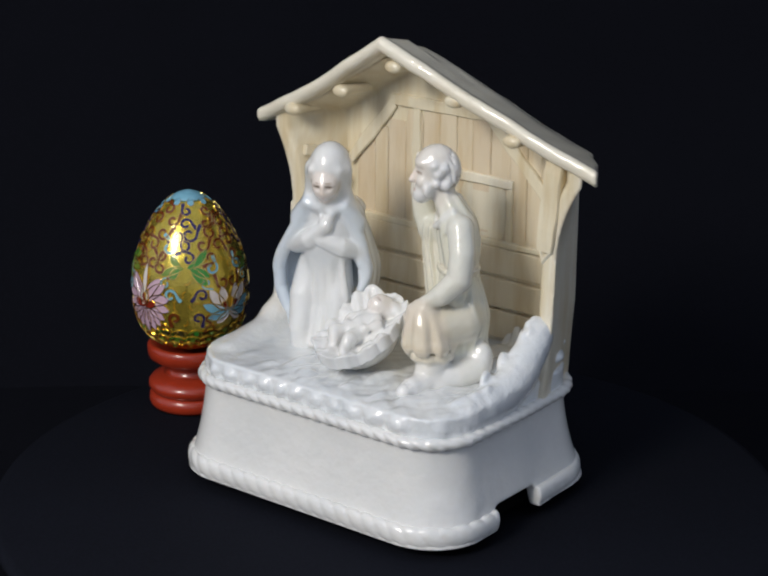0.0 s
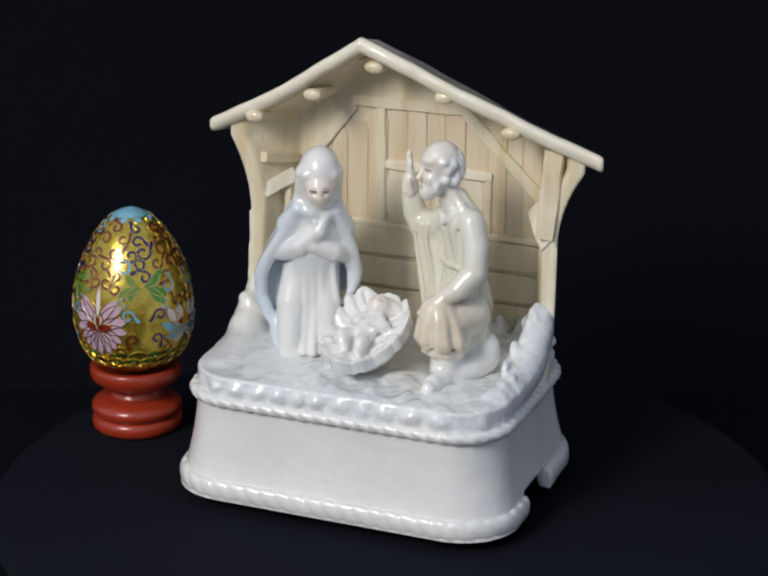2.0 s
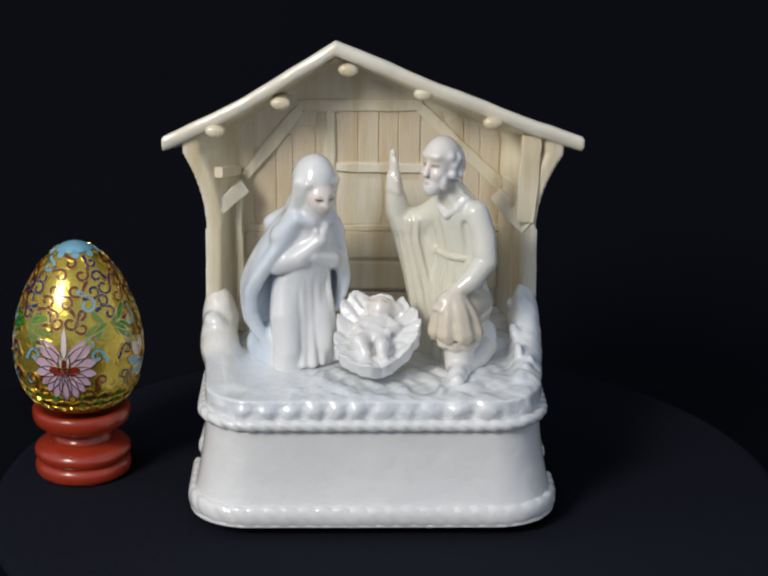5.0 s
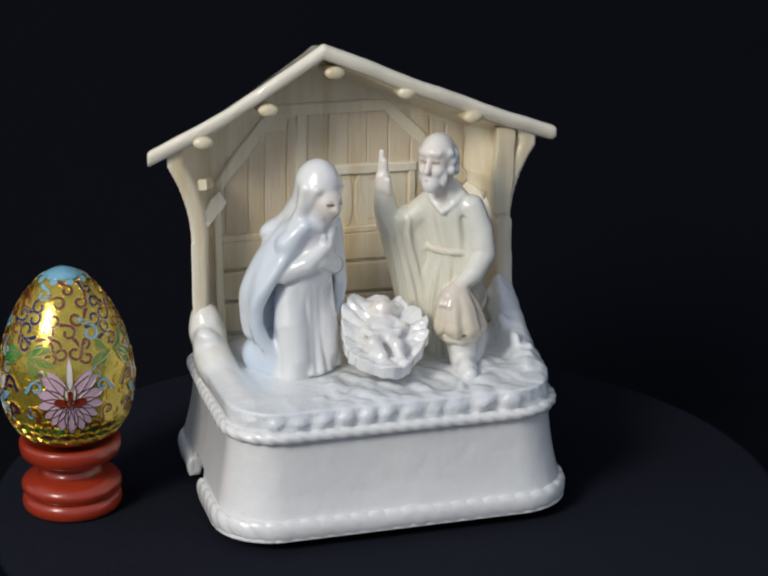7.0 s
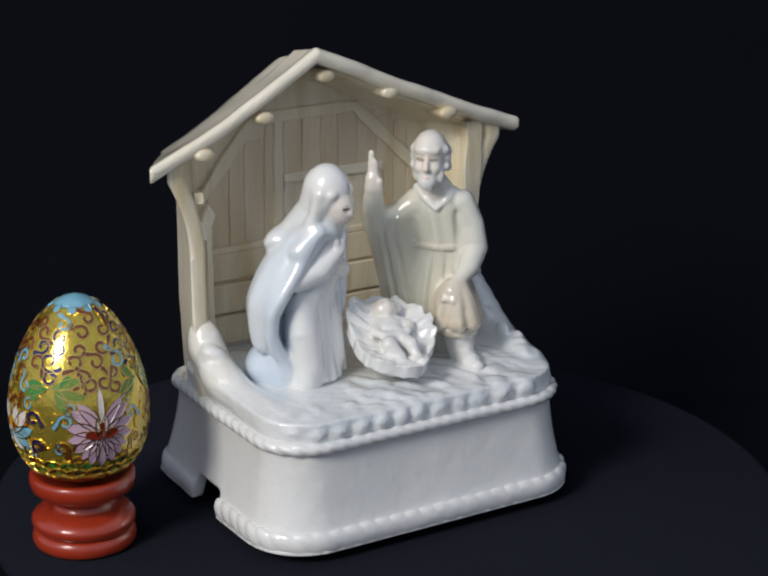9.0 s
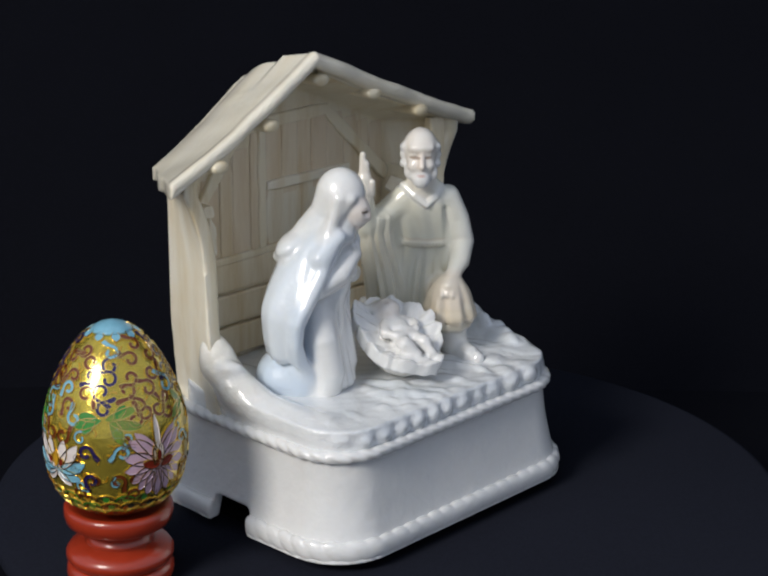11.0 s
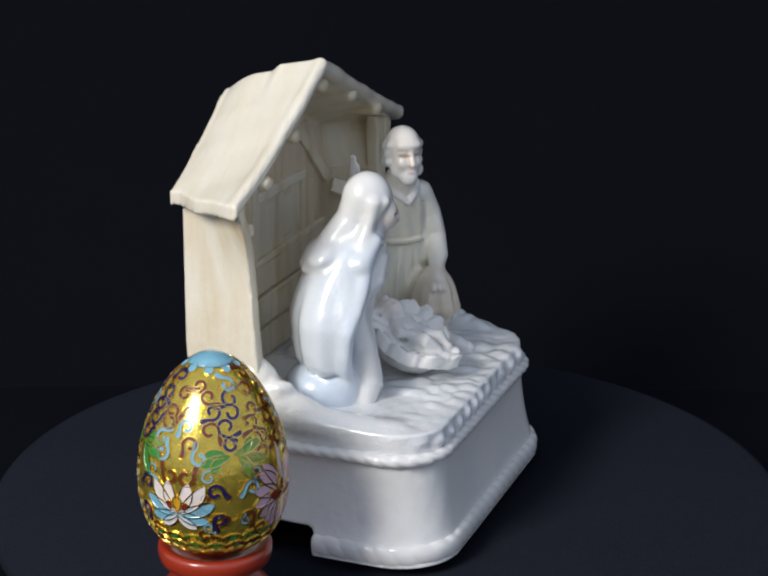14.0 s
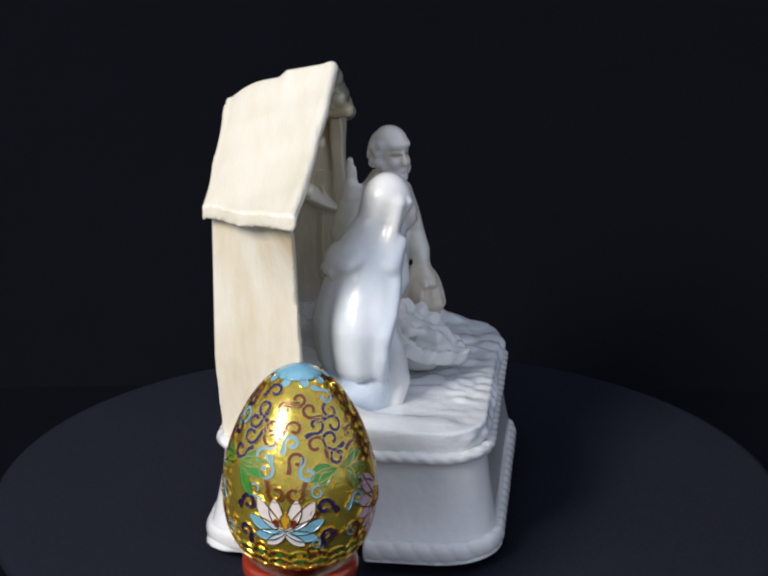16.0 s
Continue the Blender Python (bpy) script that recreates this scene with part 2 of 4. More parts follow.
def slab(k, u, v, hu, hv, r):
    """Distance in plan to a rectangle with rounded corners."""
    a, b = np.abs(u) - (hu - r), np.abs(v) - (hv - r)
    return np.sqrt(np.maximum(a, 0) ** 2 + np.maximum(b, 0) ** 2) + np.minimum(np.maximum(a, b), 0) - r


def girth(k, hu, hv, vmid):
    """How far round the outline a knot lies, for the twist of a rope moulding."""
    u, v = k.x - MID, k.y - vmid
    front = np.abs(u) / hu < np.abs(v) / hv
    return np.where(front, u * np.sign(-v), hu + hv + v * np.sign(u))


def notch(k):
    """Openings between the feet: one at either side, one behind."""
    for c, h in (((64, 0.0, 0), (14, 13.0, 8.8)), ((-80, 11.0, 0), (14, 9.5, 10.0)), ((MID, 60, 0), (40, 16, 8.0))):
        k.cut(k.box(c, h, 2.5), 1.4)


def build_base(root):
    k = Clay((-86, -54, -1.2), (72, 68, 41), 0.75)
    t = np.clip(k.z / 38, 0, 1)
    grow = 6.6 * (1 - t) ** 1.7
    hu, hv, vmid = 62.8, 47.4, 6.4
    d = slab(k, narrowed(k), k.y - vmid, hu + grow, hv + grow, np.where(k.y > vmid, np.where(k.x > MID, 21, 11), 19 + grow * 0.6)) * 0.97
    k.add(np.maximum(np.maximum(d, -k.z), k.z - 38.5), 0.01, WHITE)
    inner = slab(k, narrowed(k), k.y - vmid, hu + grow - 5, hv + grow - 5, 15)
    k.cut(np.maximum(inner, k.z - 33), 1.0)
    notch(k)
    base = clay_part("base", k, GLAZE, root, "smooth white glazed plinth with cut-out feet")
    # rope band pressed round the foot
    k = Clay((-88, -58, -1.0), (74, 72, 12), 0.7)
    d2 = slab(k, narrowed(k), k.y - vmid, hu + 5.0, hv + 5.0, np.where(k.y > vmid, np.where(k.x > MID, 23, 13), 22.5))
    g = girth(k, hu, hv, vmid)
    wob = 0.42 * (np.abs(np.sin(math.pi * (g + 0.7 * (k.z - 4)) / 6.4)) ** 0.5 - 0.6) * np.clip((-k.y + 20) / 20, 0.2, 1)
    k.add(np.sqrt(d2 ** 2 + ((k.z - 4.0) * 0.52) ** 2) - 2.05 - wob, 0.01, WHITE)
    notch(k)
    clay_part("foot_rope", k, GLAZE, base, "twisted rope moulding round the foot")
    # thin twisted rope under the hay
    k = Clay((-79, -48, 32.5), (65, 62, 45), 0.7)
    d2 = slab(k, narrowed(k), k.y - vmid, hu + 0.8, hv + 0.8, np.where(k.y > vmid, np.where(k.x > MID, 20, 12), 20.0))
    wob = 0.62 * np.abs(np.sin(math.pi * (g_rope(k, hu, hv, vmid)) / 5.6)) ** 0.6
    k.add(np.sqrt(d2 ** 2 + (k.z - 38.6) ** 2) - 1.75 - wob, 0.01, WHITE)
    clay_part("rim_rope", k, GLAZE, base, "twisted rope moulding round the rim")
    # unseen pad, added to fill the dark gap between base and cloth
    bm = bmesh.new()
    bmesh.ops.create_cube(bm, size=1.0, matrix=Matrix.LocRotScale((MID * MM, 5 * MM, -2.0 * MM), None, (0.112, 0.078, 0.0044)))
    part("spacer_pad", bm, FELT, base, "black spacer pad, unseen under the base", smooth=False)
    return base


def narrowed(k):
    """Distance from the middle across the width, for a plan that narrows towards the back."""
    return (k.x - MID) / (1 - 0.0006 * np.clip(k.y - 8, 0, 60))


def g_rope(k, hu, hv, vmid):
    return girth(k, hu, hv, vmid) + 1.3 * (k.z - 38.6)


HAY = (0.765, 0.785, 0.795)


def build_hay(root):
    rng = random.Random(4)
    k = Clay((-80, -49, 36), (66, 58, 74), 0.75)
    d = slab(k, k.x - MID, k.y - 5, 62.5, 45.5, 19)
    k.add(np.maximum(d, np.abs(k.z - 42.5) - 5.2), 0.01, HAY)
    x = -66.0
    while x < 48:                                  # lobes of straw along the front, uneven and half sunk
        w = rng.uniform(3.6, 6.6)
        x += w
        bold = min(1.0, max(0.15, (x + 58) / 34))
        edge = max(0, abs(x - MID) - 44) ** 1.5 * 0.16
        y = -36.5 + edge + rng.uniform(-0.8, 1.0)
        k.add(k.ell((x, y, 43.4 + rng.uniform(-0.4, 0.4)), (w * 1.05, 6.0 + rng.uniform(-0.6, 1.4), 3.4 + 1.7 * bold), rng.uniform(-8, 8), rng.uniform(-12, 12), rng.uniform(-16, 16)), 1.3, HAY)
        for q in range(1):                          # smaller straws pressed in round each lobe
            k.add(k.ell((x + rng.uniform(-w, w), y + rng.uniform(3.5, 9.0), 46.2 + 0.8 * bold), (rng.uniform(1.6, 3.0), rng.uniform(3.0, 5.5), rng.uniform(1.4, 2.2) * (0.5 + 0.5 * bold)), rng.uniform(-10, 14), 0, rng.uniform(-30, 30)), 1.8, HAY)
        x += w * 0.7
    for i in range(24):                            # loose straw further in
        cx, cy = rng.uniform(-34, 50), rng.uniform(-30, -6)
        k.add(k.ell((cx, cy, 46.9), (rng.uniform(1.6, 3.0), rng.uniform(4, 8), 1.5), 0, 0, rng.uniform(-45, 45)), 2.4, HAY)
    for i in range(6):                             # straw round the back corner bank
        y = -20 + i * 7.5
        k.add(k.ell((49 - 0.4 * abs(i - 2), y, 43.0 + 0.2 * i), (rng.uniform(5, 7.5), rng.uniform(4, 6), rng.uniform(4.2, 5.2)), 0, 0, rng.uniform(-30, 30)), 2.0, HAY)
    for i, (cx, cy, cz, r) in enumerate(((50.5, -18, 45, 5.6), (52, -8, 46.4, 6.0), (52.6, 2, 48.8, 6.3), (53, 10, 52.4, 6.4), (53, 16, 57.5, 6.0), (53.2, 20.5, 62, 5.0), (53.4, 24, 66, 4.0))):
        k.add(k.ell((cx, cy, cz), (r * 0.95, r * 1.3, r * 1.15), 20), 4.5, HAY)
        for j in range(3):                         # straws pressed on the bank
            k.add(k.rod((cx - 2.5 + j * 1.0, cy - 4 + 3 * j, cz - 1), (cx - 2.5 + j * 0.6, cy - 5 + 3 * j, cz + 3.4 + rng.uniform(0, 1.5)), 1.5, 1.1), 3.0, HAY)
    for cx, cy, cz, r in ((-67.0, 24.5, 59, 6.0), (-66.6, 18, 54.5, 6.0), (-67.0, 26, 65, 4.6), (-66.8, 10, 50.5, 5.2), (-65.5, 25, 57, 5.0)):
        k.add(k.ell((cx, cy, cz), (r * 1.05, r * 1.1, r), 30) , 5.0, mixed(CREAM_PALE, WHITE, 0.5))
    for i in range(22):                            # small tufts on the far bank
        q = rng.random()
        k.add(k.ell((52 + rng.uniform(-4, 3), -14 + 34 * q + rng.uniform(-3, 3), 50 + 14 * q * q + rng.uniform(-2, 3)), (rng.uniform(1.4, 2.2), rng.uniform(2.0, 4.0), rng.uniform(1.8, 3.4)), rng.uniform(10, 60), 0, rng.uniform(-40, 40)), 1.3, HAY)
    for i in range(9):                             # small tufts on the bank by the wall
        k.add(k.ell((-67.5 + rng.uniform(-3, 3), 18 + rng.uniform(-6, 8), 54 + rng.uniform(-3, 10)), (rng.uniform(2.2, 3.4), rng.uniform(2.2, 3.6), rng.uniform(1.6, 2.6)), rng.uniform(-40, 40), 0, rng.uniform(-40, 40)), 2.4, WHITE)
    k.add(k.rod((-66.0, 14, 49), (-61, -24, 42.6), 5.6, 5.0), 7.0, WHITE)
    for cx, cy, cz in ((30, 30, 49), (42, 20, 50), (46, 34, 52), (-50, 30, 48), (0, 34, 48.5), (-20, 38, 48)):
        k.add(k.ell((cx, cy, cz), (10, 8, 3.5), 0, 0, rng.uniform(0, 90)), 3.0, HAY)
    for i in range(14):                            # straw leaning on the walls at the back
        cx = rng.uniform(26, 50)
        k.add(k.rod((cx, 36 + rng.uniform(-4, 6), 47), (cx + rng.uniform(-3, 3), 41 + rng.uniform(0, 3), rng.uniform(51, 57)), 2.4, 1.4), 2.5, HAY)
    k.d += 0.14 * np.sin(k.x * 0.8 + 1.7 * np.sin(k.y * 0.35)) * np.sin(k.y * 0.7 + 0.6 * k.z) * np.clip((k.x + 62) / 40, 0.2, 1)
    return clay_part("hay_floor", k, GLAZE_HAY, root, "pale blue-white hay lying in rounded lobes")


def half_width(k):
    z = k.z
    flare = 65.2 + np.where(k.x > MID, 10.0, 8.5) * np.clip((z - 94) / 30, 0, 1) ** 2 * np.clip((50 - k.y) / 24, 0, 1) - 1.2 * np.clip((70 - z) / 28, 0, 1)
    return flare - np.clip(k.y - 24, 0, 40) * np.where(k.x > MID, 0.33, 0.31)


def roof_top(k):
    """Height of the roof's upper face: two sagging slopes from a ridge that falls towards the back."""
    step = np.clip(1 - np.abs(k.x + 21) / 16, 0, 1)
    ridge = 169.4 - np.clip(k.y - 20, 0, 60) * 0.22 - 2.2 * np.clip((k.y - 36) / 3.0, 0, 1) * step - 4.0 * np.clip((k.y - 44) / 12, 0, 1) ** 2
    eave = 130.6 - np.clip(k.y - 24, 0, 40) * 0.10
    left = np.clip((-21.0 - k.x) / (66.0 - np.clip(k.y - 26, -8, 34) * 0.62), 0, 1.4)
    right = np.clip((k.x + 21.0) / (95.0 - np.clip(k.y - 26, -8, 34) * 0.68), 0, 1.4)
    s = np.where(k.x < -21, left, right)
    sag = np.where(k.x < -21, 0.24, 0.12)
    return ridge - (ridge - eave) * (s + sag * s * (1 - s)) + 0.22 * np.sin(k.x * 0.17 + k.y * 0.1) + 0.05 * np.sin(k.x * 0.5 + 2.0), s


def build_house(root):
    # side and back walls in one casting, open at the front
    k = Clay((-88, 17, 36), (76, 60, 160), 0.9)
    w = half_width(k)
    u = np.abs(k.x - MID)
    front = 25.5 - 5.0 * np.clip((105 - k.z) / 60, 0, 1.2) ** 1.5
    outer = np.maximum(np.maximum(u - w, k.y - (56.3 - 2.5 * np.clip((70 - k.z) / 30, 0, 1))), front - k.y)
    top, s = roof_top(k)
    body = np.maximum(np.maximum(outer, k.z - top + 3.0), 38 - k.z)
    k.add(body, 0.01, CREAM)
    k.cut(np.maximum(np.maximum(u - (w - 6.5), k.y - 47.0), np.maximum(k.z - top + 6, 44 - k.z)), 2.0)
    k.paint(k.z - 66, mixed(CREAM, WHITE, 0.55), 26.0)
    k.paint(w - 2.5 - u, CREAM_PALE, 2.0)
    walls = clay_part("wall", k, GLAZE_HOUSE, root, "cream washed wall round three sides")

    # roof
    k = Clay((-94, 12, 112), (82, 64, 174), 0.8)
    top, s = roof_top(k)
    ragged = 0.5 * np.sin(k.y * 0.36 + 1.0) + 0.5 * np.sin(k.y * 0.23 + 2.0)
    d = np.maximum((np.abs(k.z - top + 2.7) - 2.7) * 0.88, (s - 1.0) * 66 + 1.15 * ragged)
    nose = 17.8 + 5.5 * s + 0.25 * np.sin(k.x * 0.21) + 0.12 * np.sin(k.x * 0.37 + 1.0)
    d = np.sqrt(np.maximum(d + 1.6, 0) ** 2 + np.maximum(nose - k.y + 1.6, 0) ** 2) + np.minimum(np.maximum(d, nose - k.y) + 1.6, 0) - 1.6
    d = np.maximum(d, k.y - 58.2 + 0.25 * np.sin(k.x * 0.3))
    k.add(d, 0.01, CREAM_PALE)
    roll = np.sqrt((k.y - nose - 2.2) ** 2 + (k.z - top + 2.6) ** 2) - 2.75
    k.add(np.maximum(roll, (s - 0.985) * 66), 1.5, CREAM_PALE)
    roof = clay_part("roof", k, GLAZE_ROOF, root, "pale cream roof with two sagging slopes")
    for cx, cz in ((-16.2, 157.5), (-42, 144.5), (-67.0, 133.6), (12.4, 148.2), (39.2, 137.0)):
        k = Clay((cx - 8, 14, cz - 14), (cx + 8, 52, cz + 6), 0.6)
        k.add(k.rod((cx, 21.5, cz + 0.4), (cx + 0.4, 36, cz - 0.6), 2.9, 2.3, (1.35, 1, 0.85)), 0.01, CREAM)
        k.cut(k.y - 19.0, 1.6)
        clay_part("purlin", k, GLAZE_HOUSE, roof)
    return walls


def mixed(a, b, f):
    return tuple(p * (1 - f) + q * f for p, q in zip(a, b))


def board(name, a, b, wide, thick, parent, colour=CREAM, grain=0.25, seed=0, label=""):
    """A modelled timber between two points, with soft edges, a little bowed and uneven."""
    a, b = Vector(a), Vector(b)
    n = max(4, int((b - a).length / 4))
    along = (b - a).normalized()
    deep = Vector((0, 1, 0)) if abs(along.y) < 0.9 else Vector((1, 0, 0))
    side = along.cross(deep).normalized()
    deep = side.cross(along)
    fine = 1 - min(0.5, 0.9 / wide)
    bm = bmesh.new()
    rings = []
    for i in range(n + 1):
        p = a.lerp(b, i / n)
        q = p * 0.11
        w = wide / 2 * (1 + grain * noise.noise((q.x + seed, q.y, q.z)))
        d = thick / 2 * (1 + grain * noise.noise((q.x, q.y + seed + 7, q.z)))
        cap = 0.86 if i in (0, n) else 1
        rings.append([bm.verts.new((p + side * (w * cap * c) + deep * (d * cap * s)) * MM) for c, s in ((-1, -0.7), (-fine, -1), (fine, -1), (1, -0.7), (1, 0.7), (fine, 1), (-fine, 1), (-1, 0.7))])
    for lo, hi in zip(rings, rings[1:]):
        for i in range(8):
            bm.faces.new((lo[i], lo[(i + 1) % 8], hi[(i + 1) % 8], hi[i]))
    bm.faces.new(rings[0][::-1])
    bm.faces.new(rings[-1])
    bmesh.ops.recalc_face_normals(bm, faces=bm.faces)
    layer = bm.verts.layers.float_color.new("tint")
    for v in bm.verts:
        v[layer] = (*colour, 1)
    return part(name, bm, GLAZE_HOUSE, parent, label, smooth=False)


def build_timbers(walls):
    rng = random.Random(2)
    x, i = -54.0, 0
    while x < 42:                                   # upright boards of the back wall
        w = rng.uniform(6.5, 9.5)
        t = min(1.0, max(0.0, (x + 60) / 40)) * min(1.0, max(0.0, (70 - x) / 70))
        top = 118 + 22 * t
        # tan wash, mixed darker to stand in for the low light inside the stable
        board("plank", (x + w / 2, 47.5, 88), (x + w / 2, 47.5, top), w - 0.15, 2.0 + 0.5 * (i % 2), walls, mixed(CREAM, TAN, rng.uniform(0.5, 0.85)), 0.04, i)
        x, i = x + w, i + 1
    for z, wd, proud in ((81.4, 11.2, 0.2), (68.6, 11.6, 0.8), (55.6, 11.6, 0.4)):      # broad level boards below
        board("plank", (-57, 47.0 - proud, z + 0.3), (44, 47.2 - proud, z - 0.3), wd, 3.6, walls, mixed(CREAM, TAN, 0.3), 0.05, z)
    board("ledge", (-57, 46.4, 88.4), (45, 46.4, 88.4), 2.6, 3.0, walls, CREAM)
    board("tie_beam", (-36, 46.6, 138.6), (13, 46.6, 138.6), 4.6, 2.6, walls, CREAM)
    board("window_post", (-23.2, 46.6, 89), (-23.2, 46.6, 137), 4.0, 2.4, walls, CREAM)
    board("window_head", (-21, 46.2, 113.6), (24, 46.2, 112.8), 3.8, 2.8, walls, CREAM_PALE)
    board("shutter", (-11.4, 47.0, 90), (-11.4, 47.0, 111.6), 18.5, 1.6, walls, mixed(CREAM, WHITE, 0.2), 0.02, 5)
    board("shutter", (9.6, 47.0, 90), (9.6, 47.0, 111.4), 21.5, 1.6, walls, mixed(CREAM, WHITE, 0.2), 0.02, 8)
    board("window_post", (22.4, 46.4, 89), (22.4, 46.4, 111.5), 3.0, 2.4, walls, CREAM)
    board("brace", (-35, 46.6, 137), (-57, 45.6, 110), 4.8, 2.4, walls, CREAM)
    board("brace", (12, 46.6, 138), (45, 45.2, 106), 5.0, 2.4, walls, CREAM)
    # front posts with knee braces
    board("post", (55.0, 28.0, 131), (53.0, 26.0, 97), 8.0, 5.0, walls, CREAM)
    board("rail", (-66.5, 28, 116), (-60, 45, 112.5), 4.5, 4.0, walls, CREAM)
    board("knee_brace", (-67, 27.5, 101.5), (-57.5, 38, 107.5), 6.5, 3.6, walls, CREAM_PALE)
    board("stud", (-58.5, 36, 48), (-59.5, 36, 104), 3.0, 3.0, walls, CREAM)
    board("knee_brace", (43, 42, 103.5), (54.5, 25.5, 94.0), 7.0, 3.6, walls, CREAM_PALE)
    board("rail", (54.5, 26.5, 107), (47, 44, 108.5), 5.5, 3.6, walls, CREAM)
    board("stud", (49.5, 34, 50), (49.5, 34, 104), 3.0, 3.0, walls, CREAM)


def local_axes(origin, turned):
    """A figure's own axes: s to its left, f ahead, z up; gives places and column rows in the box's millimetres."""
    ca, sa = math.cos(radians(turned)), math.sin(radians(turned))

    def at(s, f, z):
        return origin[0] + s * ca + f * sa, origin[1] + s * sa - f * ca, z

    def rows(table):
        return [(z, *at(s, f, z)[:2], hs, hf) for z, s, f, hs, hf in table]

    return at, rows


def chain(k, at, knots, blend, colour, wash=None):
    """Clay rolled along a bent line of (s, f, z, radius)."""
    places = [at(*n[:3]) for n in knots]
    near = k.near([min(v) for v in zip(*places)], [max(v) for v in zip(*places)], max(n[3] for n in knots) + 2 * blend + 3)
    line = None
    for a, b, p, q in zip(knots, knots[1:], places, places[1:]):
        rod = near.rod(p, q, a[3], b[3])
        line = rod if line is None else np.minimum(line, rod)
    near.add(line, blend, colour, wash)


def build_woman(root):
    """Kneeling figure bent forward, arms crossed on the breast, in a mantle and a long veil."""
    k = Clay((-66, -22, 44), (-8, 32, 136), 0.5)
    origin, turned = (-33.0, 4.0), 25
    at, rows = local_axes(origin, turned)
    side = (k.x - origin[0]) * math.cos(radians(turned)) + (k.y - origin[1]) * math.sin(radians(turned))
    ahead = (k.x - origin[0]) * math.sin(radians(turned)) - (k.y - origin[1]) * math.cos(radians(turned))
    veil = mixed(WHITE, CREAM_PALE, 0.12)
    # mantle: a thick cloth, full at the back, open in front
    table = [(60.5, -2.9, -3.6, 17.2, 14.0), (62.5, -2.8, -4.0, 18.8, 15.2), (66, -2.8, -4.2, 19.8, 16.0), (72, -2.6, -4.4, 20.6, 16.6), (79, -2.5, -4.4, 20.8, 16.8), (88, -2, -3.8, 18.2, 15.2), (97, -0.8, -2.4, 14.6, 12.6), (105, 0.5, 1.0, 11.6, 9.4), (110, 1, 4, 8.0, 7.0), (114, 1, 6, 6, 6)]
    mantle = k.column(rows(table), turned)
    a = np.arctan2(k.v, k.u)
    low = np.clip((98 - k.z) / 18, 0, 1)
    k.add(mantle + low * (0.65 * np.sin(a * 6 + 0.6 + 0.02 * k.z) + 0.25 * np.sin(a * 13)), 0.01, BLUE)
    edge = -2.0 + 9.5 * np.clip((k.z - 74) / 24, 0, 1) + np.clip(k.z - 99, 0, 20) * 1.2 + 4.0 * np.clip((side - 4) / 8, 0, 1)
    k.cut(edge - ahead, 1.4)
    k.cut(np.maximum(k.column(rows([(z, s, f + 1, hs - 3.4, hf - 3.0) for z, s, f, hs, hf in table[:7]]), turned), -6 - ahead), 1.5)
    # hem rises over her left knee
    k.cut(np.maximum(6 - side, k.z - 68.5), 1.5)
    # rolled edges
    chain(k, at, ((-9.0, 6.0, 102, 2.6), (-14.5, 4.4, 93, 2.2), (-19.2, 1.6, 84, 2.0), (-21.4, -1.2, 77, 2.0), (-21.2, -2.0, 69, 2.0), (-18.0, -1.4, 61.5, 2.2), (-13.5, 0.0, 54, 2.4)), 3.0, BLUE)
    chain(k, at, ((9.6, 6.0, 101, 2.6), (13.6, 4.6, 91, 2.2), (15.8, 3.0, 81, 2.0), (14.2, 4.0, 74, 1.9), (11.8, 5.0, 68.5, 1.4)), 3.4, BLUE)
    # legs folded under her: the hem lies behind
    k.add(k.ell(at(-4.5, -11.0, 52.0), (14.4, 12.6, 10.0), 0, 0, turned), 1.8, BLUE_DEEP, 1.6)
    k.add(k.ell(at(-11.5, -4.5, 54.0), (7.0, 8.0, 10.0), 0, 0, turned), 2.2, mixed(BLUE, BLUE_DEEP, 0.55), 2.4)
    k.add(k.ell(at(6.0, -10.0, 51.0), (8.0, 9.0, 7.0), 0, 0, turned), 2.0, mixed(BLUE, BLUE_DEEP, 0.6), 2.0)
    # dress: thighs and knees under it, loose pleats between
    dress = k.column(rows([(45, -2.8, 2.0, 11.8, 8.0), (54, -2.8, 2.0, 11.8, 7.8), (66, -2.2, 0.8, 11.0, 7.2), (78, -1.2, 1.2, 9.8, 7.0), (88, 0, 3.6, 9.6, 7.2), (97, 0.6, 4.6, 9.2, 7.2), (104, 0.8, 5, 7.5, 6.0)]), turned)
    b = np.arctan2(k.v, k.u)
    k.add(dress + np.clip((86 - k.z) / 16, 0, 1) * 0.5 * np.sin(b * 11 + 0.06 * k.z), 0.9, WHITE, 1.0)
    chain(k, at, ((-7.5, 0.0, 80, 5.6), (-9.4, 3.6, 68, 6.2), (-9.8, 6.6, 56, 5.4), (-9.6, 4.8, 48, 5.0)), 2.0, WHITE, 1.2)
    chain(k, at, ((3.0, 1.4, 80, 5.0), (4.0, 4.2, 68, 5.8), (4.4, 6.8, 56, 5.2), (4.4, 5.0, 48, 5.0)), 2.0, WHITE, 1.2)
    for s0, s1, f1, r in ((-4.0, -5.0, 11.0, 1.5), (-1.0, -1.4, 11.8, 1.7), (1.6, 2.6, 11.6, 1.4), (6.5, 9.4, 9.0, 1.5)):
        chain(k, at, ((s0, 7.4, 84, 0.8), (0.5 * (s0 + s1) + 0.4, 7.4, 66, r * 0.85), (s1, f1 - 1.0, 50, r * 1.25)), 1.3, WHITE, 1.0)
